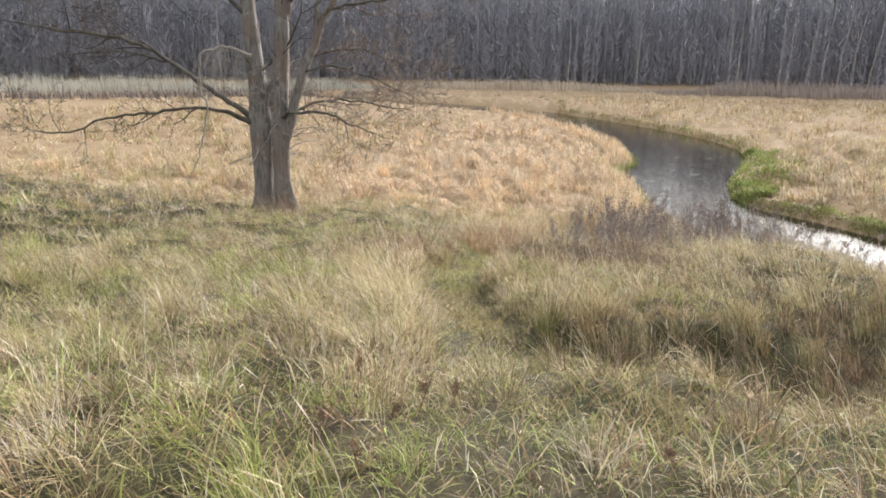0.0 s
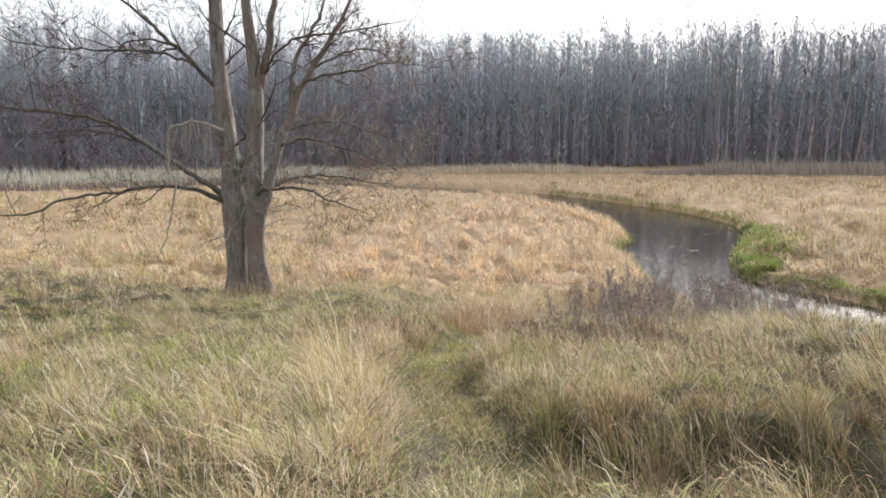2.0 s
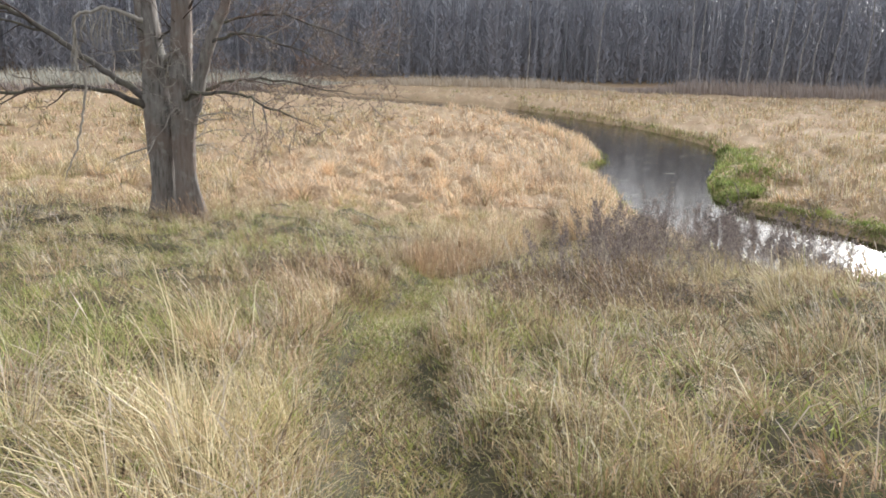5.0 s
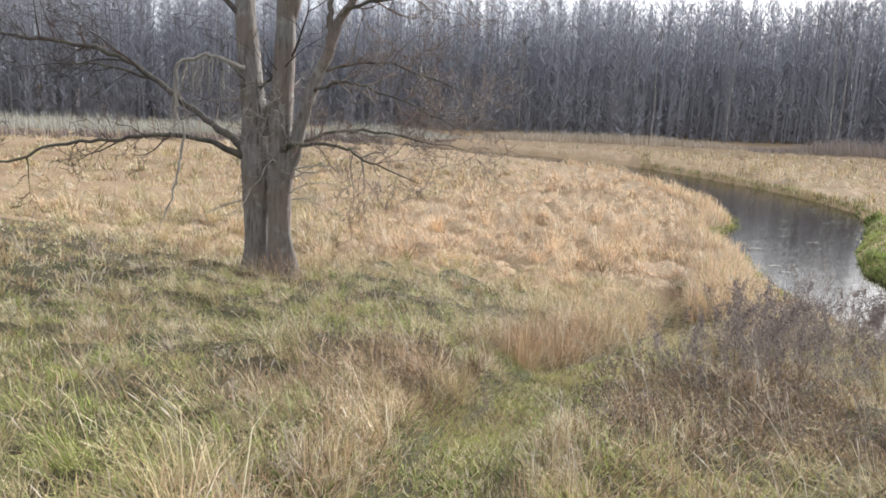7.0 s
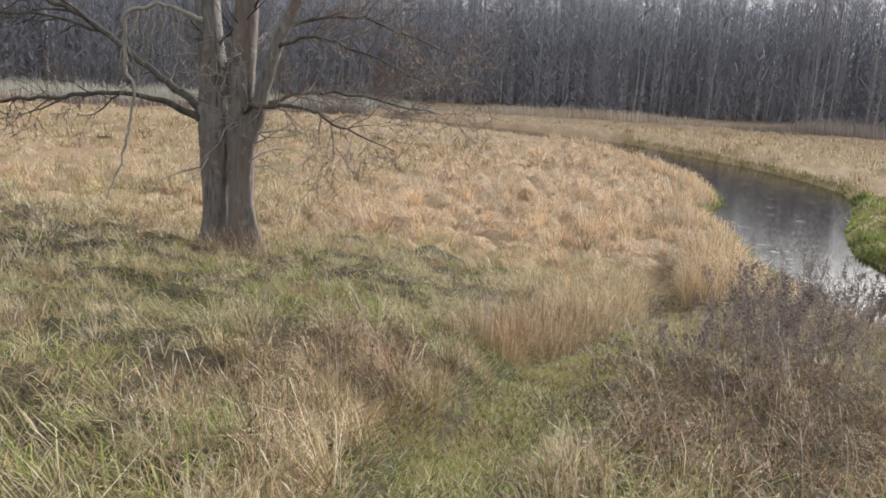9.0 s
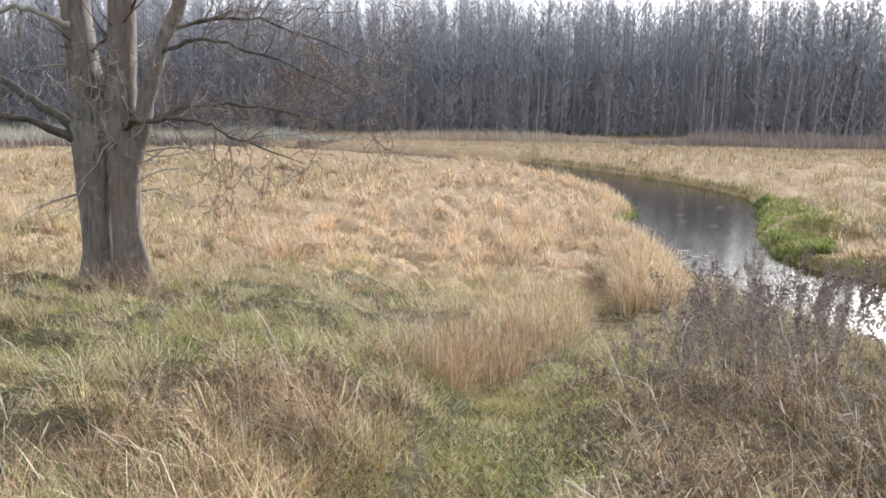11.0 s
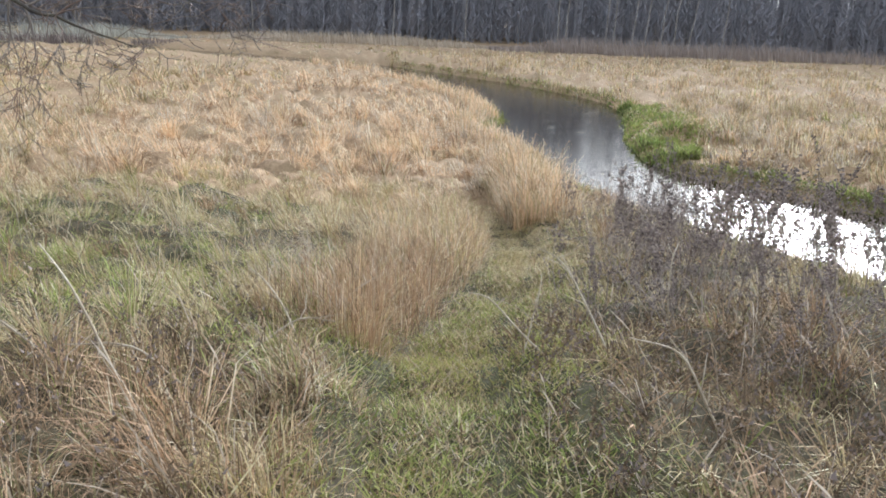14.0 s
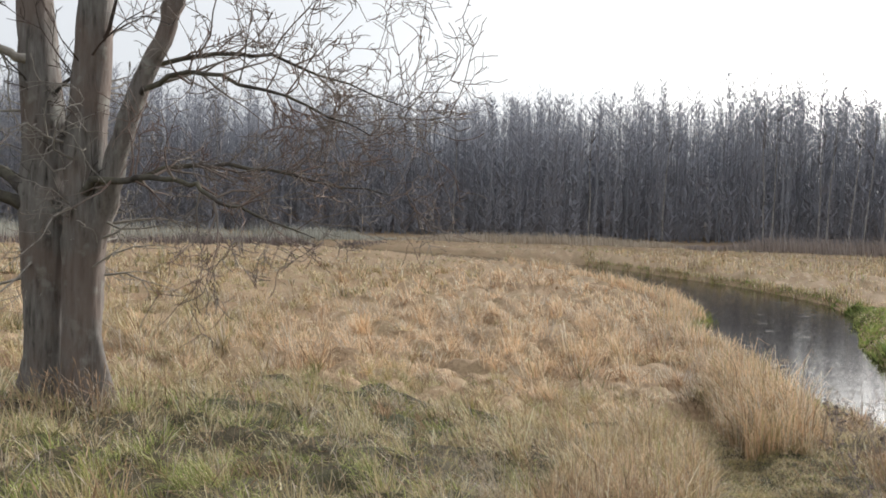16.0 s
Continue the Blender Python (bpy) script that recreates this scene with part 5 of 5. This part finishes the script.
stalks("grass_stalks", "wind-bent straw grass on the hilltop", -4, 4.5, 2, 8, 12, 0.35, 0.6, 0.0036, M_STRAW, 1.8, 0.5, 0.5, 0.9)
stalks("grass_stalks", "rusty grass standing round the foot of the old tree", -9.2, -5.0, 22.0, 24.2, 55, 0.4, 0.85, 0.008, M_RUST, 2.0)
stalks("grass_stalks", "long bleached fallen stalks beside the trodden track", -6, 5, 7, 19, 0.35, 0.7, 1.3, 0.0055, M_PALE, 0.7)


# ---- dock plants and broken stalks ----
def dock(x, y, height, seed):
    r = np.random.default_rng(seed)
    z = float(land(np.array([x]), np.array([y]))[0][0])
    w = Wood()
    top = np.array([*r.normal(0, 0.08, 2), height])
    lines = [curve_points([(0, 0, -0.05, 0.007), (*(top * 0.5 + np.array([*r.normal(0, 0.02, 2), 0])), 0.0055), (*top, 0.002)], 3)]
    for _ in range(int(r.integers(3, 6))):
        o = top * r.uniform(0.35, 0.75)
        a, ln = r.uniform(0, 2 * math.pi), height * r.uniform(0.2, 0.4)
        e = o + np.array([math.cos(a) * ln * 0.35, math.sin(a) * ln * 0.35, ln * 0.9])
        lines.append(curve_points([(*o, 0.004), (*(o * 0.5 + e * 0.5), 0.003), (*e, 0.0015)], 3))
    for line in lines:
        w.tube(line, 4)
    plant = tagged(new("dock_plant", w.mesh("dock_plant", M_DOCK)), "dead dock with rusty brown seed spikes in the grass", "weed", "dead docks on the slope")
    plant.location = (x, y, z)
    bm = bmesh.new()
    for line in lines:
        for p in line[len(line) // 3:]:
            for _ in range(5):
                q = p[:3] + r.normal(0, 0.009, 3)
                a = r.normal(0, 0.008, (3, 3))
                bm.faces.new([bm.verts.new(q + k) for k in a])
    me = bpy.data.meshes.new("seed_spike")
    bm.to_mesh(me)
    bm.free()
    me.materials.append(M_DOCK)
    tagged(part("seed_spike", me, plant), kind="stuff")


for i, (x, y) in enumerate([(0.5, 3.9), (0.62, 4.12), (0.8, 4.3), (0.4, 5.7), (0.2, 4.2), (0.2, 3.4), (0.5, 3.1), (2.0, 3.3), (4.0, 11.5), (4.3, 11.9), (3.2, 12.2), (-0.6, 5.2), (-1.9, 8.1), (1.9, 12.6), (2.4, 13.4)]):
    dock(x, y, 0.14 + 0.022 * (i * 5 % 7), 1200 + i)


def broken_stalk(x, y, length, azimuth, rise, seed):
    """A thick dead stem, snapped over, with a few short side stems."""
    r = np.random.default_rng(seed)
    z = float(land(np.array([x]), np.array([y]))[0][0])
    a, t = radians(azimuth), radians(rise)
    d = np.array([math.cos(a) * math.cos(t), math.sin(a) * math.cos(t), math.sin(t)])
    bent = d * 0.8 + np.array([*r.normal(0, 0.25, 2), -0.35])
    p1, p2 = d * length * 0.65, d * length * 0.65 + bent * length * 0.35
    line = curve_points([(0, 0, -0.04, 0.0075), (*(p1 * 0.5 + r.normal(0, 0.015, 3)), 0.0065), (*p1, 0.0055), (*p2, 0.003)], 4)
    w = Wood()
    w.tube(line, 5)
    for _ in range(4):
        o = line[int(r.integers(3, 11))]
        e = o[:3] + d * 0.1 + r.normal(0, 0.08, 3)
        w.tube(np.array([[*o[:3], 0.0035], [*(o[:3] * 0.5 + e * 0.5 + r.normal(0, 0.008, 3)), 0.003], [*e, 0.002]]), 4)
    stalk = tagged(new("broken_stalk", w.mesh("broken_stalk", M_STALK)), "bleached broken weed stalk leaning across the grass", "stalk", "broken stalks beside the track")
    stalk.location = (x, y, z)


for i, (x, y, ln, az, rise) in enumerate([(1.6, 16.0, 1.1, 118, 42), (1.25, 16.1, 0.9, 150, 35), (1.1, 16.4, 0.75, 60, 50), (2.1, 16.2, 1.0, 80, 55), (2.6, 17.4, 0.9, 150, 45), (1.7, 14.6, 0.8, 130, 50), (-1.0, 14.8, 1.1, 148, 58), (-0.75, 15.3, 0.9, 160, 30), (-0.4, 16.3, 0.8, 130, 38), (-0.9, 16.0, 0.9, 20, 25), (-1.6, 15.6, 0.8, 170, 40), (2.9, 15.6, 0.9, 100, 60), (0.8, 13.3, 0.6, 20, 15)]):
    broken_stalk(x, y, ln, az, rise, 1300 + i)

# ---- pale flecks on the water, added for ripples that mirror the sky ----
for i in range(15):
    k = rng.random()
    y = 41 + 26 * k
    x = np.interp(y, NEAR_BANK[6:14, 1], NEAR_BANK[6:14, 0]) * (1 - (f := rng.uniform(0.12, 0.85))) + f * np.interp(y, FAR_BANK[6:12, 1], FAR_BANK[6:12, 0])
    bm = bmesh.new()
    bmesh.ops.create_circle(bm, cap_ends=True, segments=9, radius=1)
    ext = bmesh.ops.extrude_face_region(bm, geom=bm.faces[:])
    for vtx in bm.verts:
        vtx.co.x *= 1 + 0.3 * rng.normal()
    bmesh.ops.translate(bm, verts=[g for g in ext["geom"] if isinstance(g, bmesh.types.BMVert)], vec=(0, 0, 1))
    me = bpy.data.meshes.new("glint_fleck")
    bm.to_mesh(me)
    bm.free()
    me.materials.append(M_GLINT)
    fleck = tagged(new("glint_fleck", me), "small pale fleck standing in for a sky glint on the river", "foam", "foam flecks on the river")
    fleck.matrix_basis = pose(x, y, 0.0, 0, 0, rng.normal(8, 14)) @ Matrix.Diagonal((rng.uniform(0.08, 0.4), rng.uniform(0.03, 0.08), 0.010, 1))


# ---- the wood ----
def wood_edge(x):
    """How far off the wood begins."""
    return 166 - 0.0016 * x * x - 0.30 * np.clip(-x - 20, 0, 200) + 3.5 * wave(x, x * 0, 23, 61)


def far_trees(name, label, x, y, height, material, bark, thick, twig_count, crown_from, twig_len, twig_width, upward=0.85):
    """A crowd of bare trees: a slim trunk each, and a rounded crown of fine twigs."""
    z = land(x, y)[0]
    count = len(x)
    base = np.stack([x, y, z - 0.3], 1)
    lean = rng.normal(0, 0.02, (count, 2)) * height[:, None]
    me = ribbons(name, base, height * 0.97, thick * rng.uniform(0.6, 1.4, count), lean, np.full(count, 1.5), [bark], np.zeros(count, int), levels=((0, 1.0), (0.55, 0.7)), facing=rng.normal(0, 0.3, count))
    crowd = tagged(new(name, me), label, "woodland", kind="stuff")
    b, h, l = [], [], []
    for _ in range(twig_count):
        k = crown_from + (0.97 - crown_from) * rng.random(count) ** upward
        a = rng.uniform(0, 2 * math.pi, count)
        s = twig_len * height * np.sqrt(np.clip(1.05 - k, 0.02, 1)) * rng.uniform(0.3, 1.3, count)
        b.append(base + np.stack([lean[:, 0] * k * k, lean[:, 1] * k * k, height * k], 1) + rng.normal(0, 0.25, (count, 3)))
        h.append(s)
        l.append(np.stack([np.cos(a), np.sin(a)], 1) * (s * rng.uniform(0.55, 0.99, count))[:, None])
    b, h, l = np.concatenate(b), np.concatenate(h), np.concatenate(l)
    tw = ribbons("twig_haze", b, h, twig_width * rng.uniform(0.6, 1.5, len(h)), l, np.full(len(h), 1.0), [material], np.zeros(len(h), int), levels=((0, 1.0),), facing=rng.normal(0, 0.9, len(h)))
    tagged(part("twig_haze", tw, crowd), kind="stuff")
    return crowd


def rows_of(count, depth, power):
    x = rng.uniform(-200, 200, count)
    return x, wood_edge(x) + rng.random(count) ** power * depth


# Trunks, twigs and brush all wear the haze-tinted colours.
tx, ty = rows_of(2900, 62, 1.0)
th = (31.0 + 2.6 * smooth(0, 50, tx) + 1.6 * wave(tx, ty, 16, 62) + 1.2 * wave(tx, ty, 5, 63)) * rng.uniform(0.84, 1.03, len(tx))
far_trees("bare_wood", "tall bare alders and birches of the far wood", tx, ty, th, M_FOREST_HAZED, M_POLE_HAZED, 0.18, 74, 0.42, 0.18, 0.15, 0.8)
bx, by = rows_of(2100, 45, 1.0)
far_trees("wood_brush", "grey thicket of young trees deep in the far wood", bx, by + 12, rng.uniform(15, 25, len(bx)), M_FOREST_HAZED, M_POLE_HAZED, 0.13, 46, 0.15, 0.22, 0.21)
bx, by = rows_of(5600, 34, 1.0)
far_trees("wood_brush", "dark bare brush under the far wood", bx, by - 2, rng.uniform(3, 17, len(bx)), M_BRUSH_HAZED, M_BRUSH_HAZED, 0.08, 26, 0.03, 0.30, 0.19)
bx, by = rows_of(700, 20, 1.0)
far_trees("wood_brush", "dark depth of the far wood", bx, by + 56, rng.uniform(18, 29, len(bx)), M_FOREST_HAZED, M_BRUSH_HAZED, 0.6, 48, 0.05, 0.25, 0.5)


def birch(x, y, height, lean, seed):
    r = np.random.default_rng(seed)
    z = float(land(np.array([x]), np.array([y]))[0][0])
    w = Wood()
    line = curve_points([(0, 0, -0.3, 0.14), (lean * 0.4 + r.normal(0, 0.25), 0, height * 0.35, 0.11), (lean * 0.8 + r.normal(0, 0.3), 0, height * 0.7, 0.07), (lean, 0, height, 0.02)], 4, 0.05, seed)
    w.tube(line, 6)
    tree = new("birch_tree")
    tree.location = (x, y, z)
    tagged(tree, "slim bare birch with pale bark at the wood's edge", "tree", "birches at the wood's edge")
    part("trunk", w.mesh("trunk", M_BIRCH), tree, "pale grey-white bark")
    c = Wood()
    sprout(c, line[7:], r, 2, 16, 3.2, 0.05, -0.2, 0.6)
    part("crown", c.mesh("crown", M_TWIG), tree)
    return tree


spots = [(47.5, 0.4), (48.6, 1.0), (51.5, 1.6), (54.5, 1.2), (57, 1.8), (59, 1.0), (62, 2.0), (38.5, -0.4), (39.4, 0.4), (21.5, 0.3), (7.5, 0.4), (67, 0.4), (-18, -0.6), (-58, -0.4)]
for i, (x, lean) in enumerate(spots):
    birch(x, float(wood_edge(np.array([float(x)]))[0]) - 6.0 - (i % 3), 21 + (i * 7 % 5), lean, 900 + i)
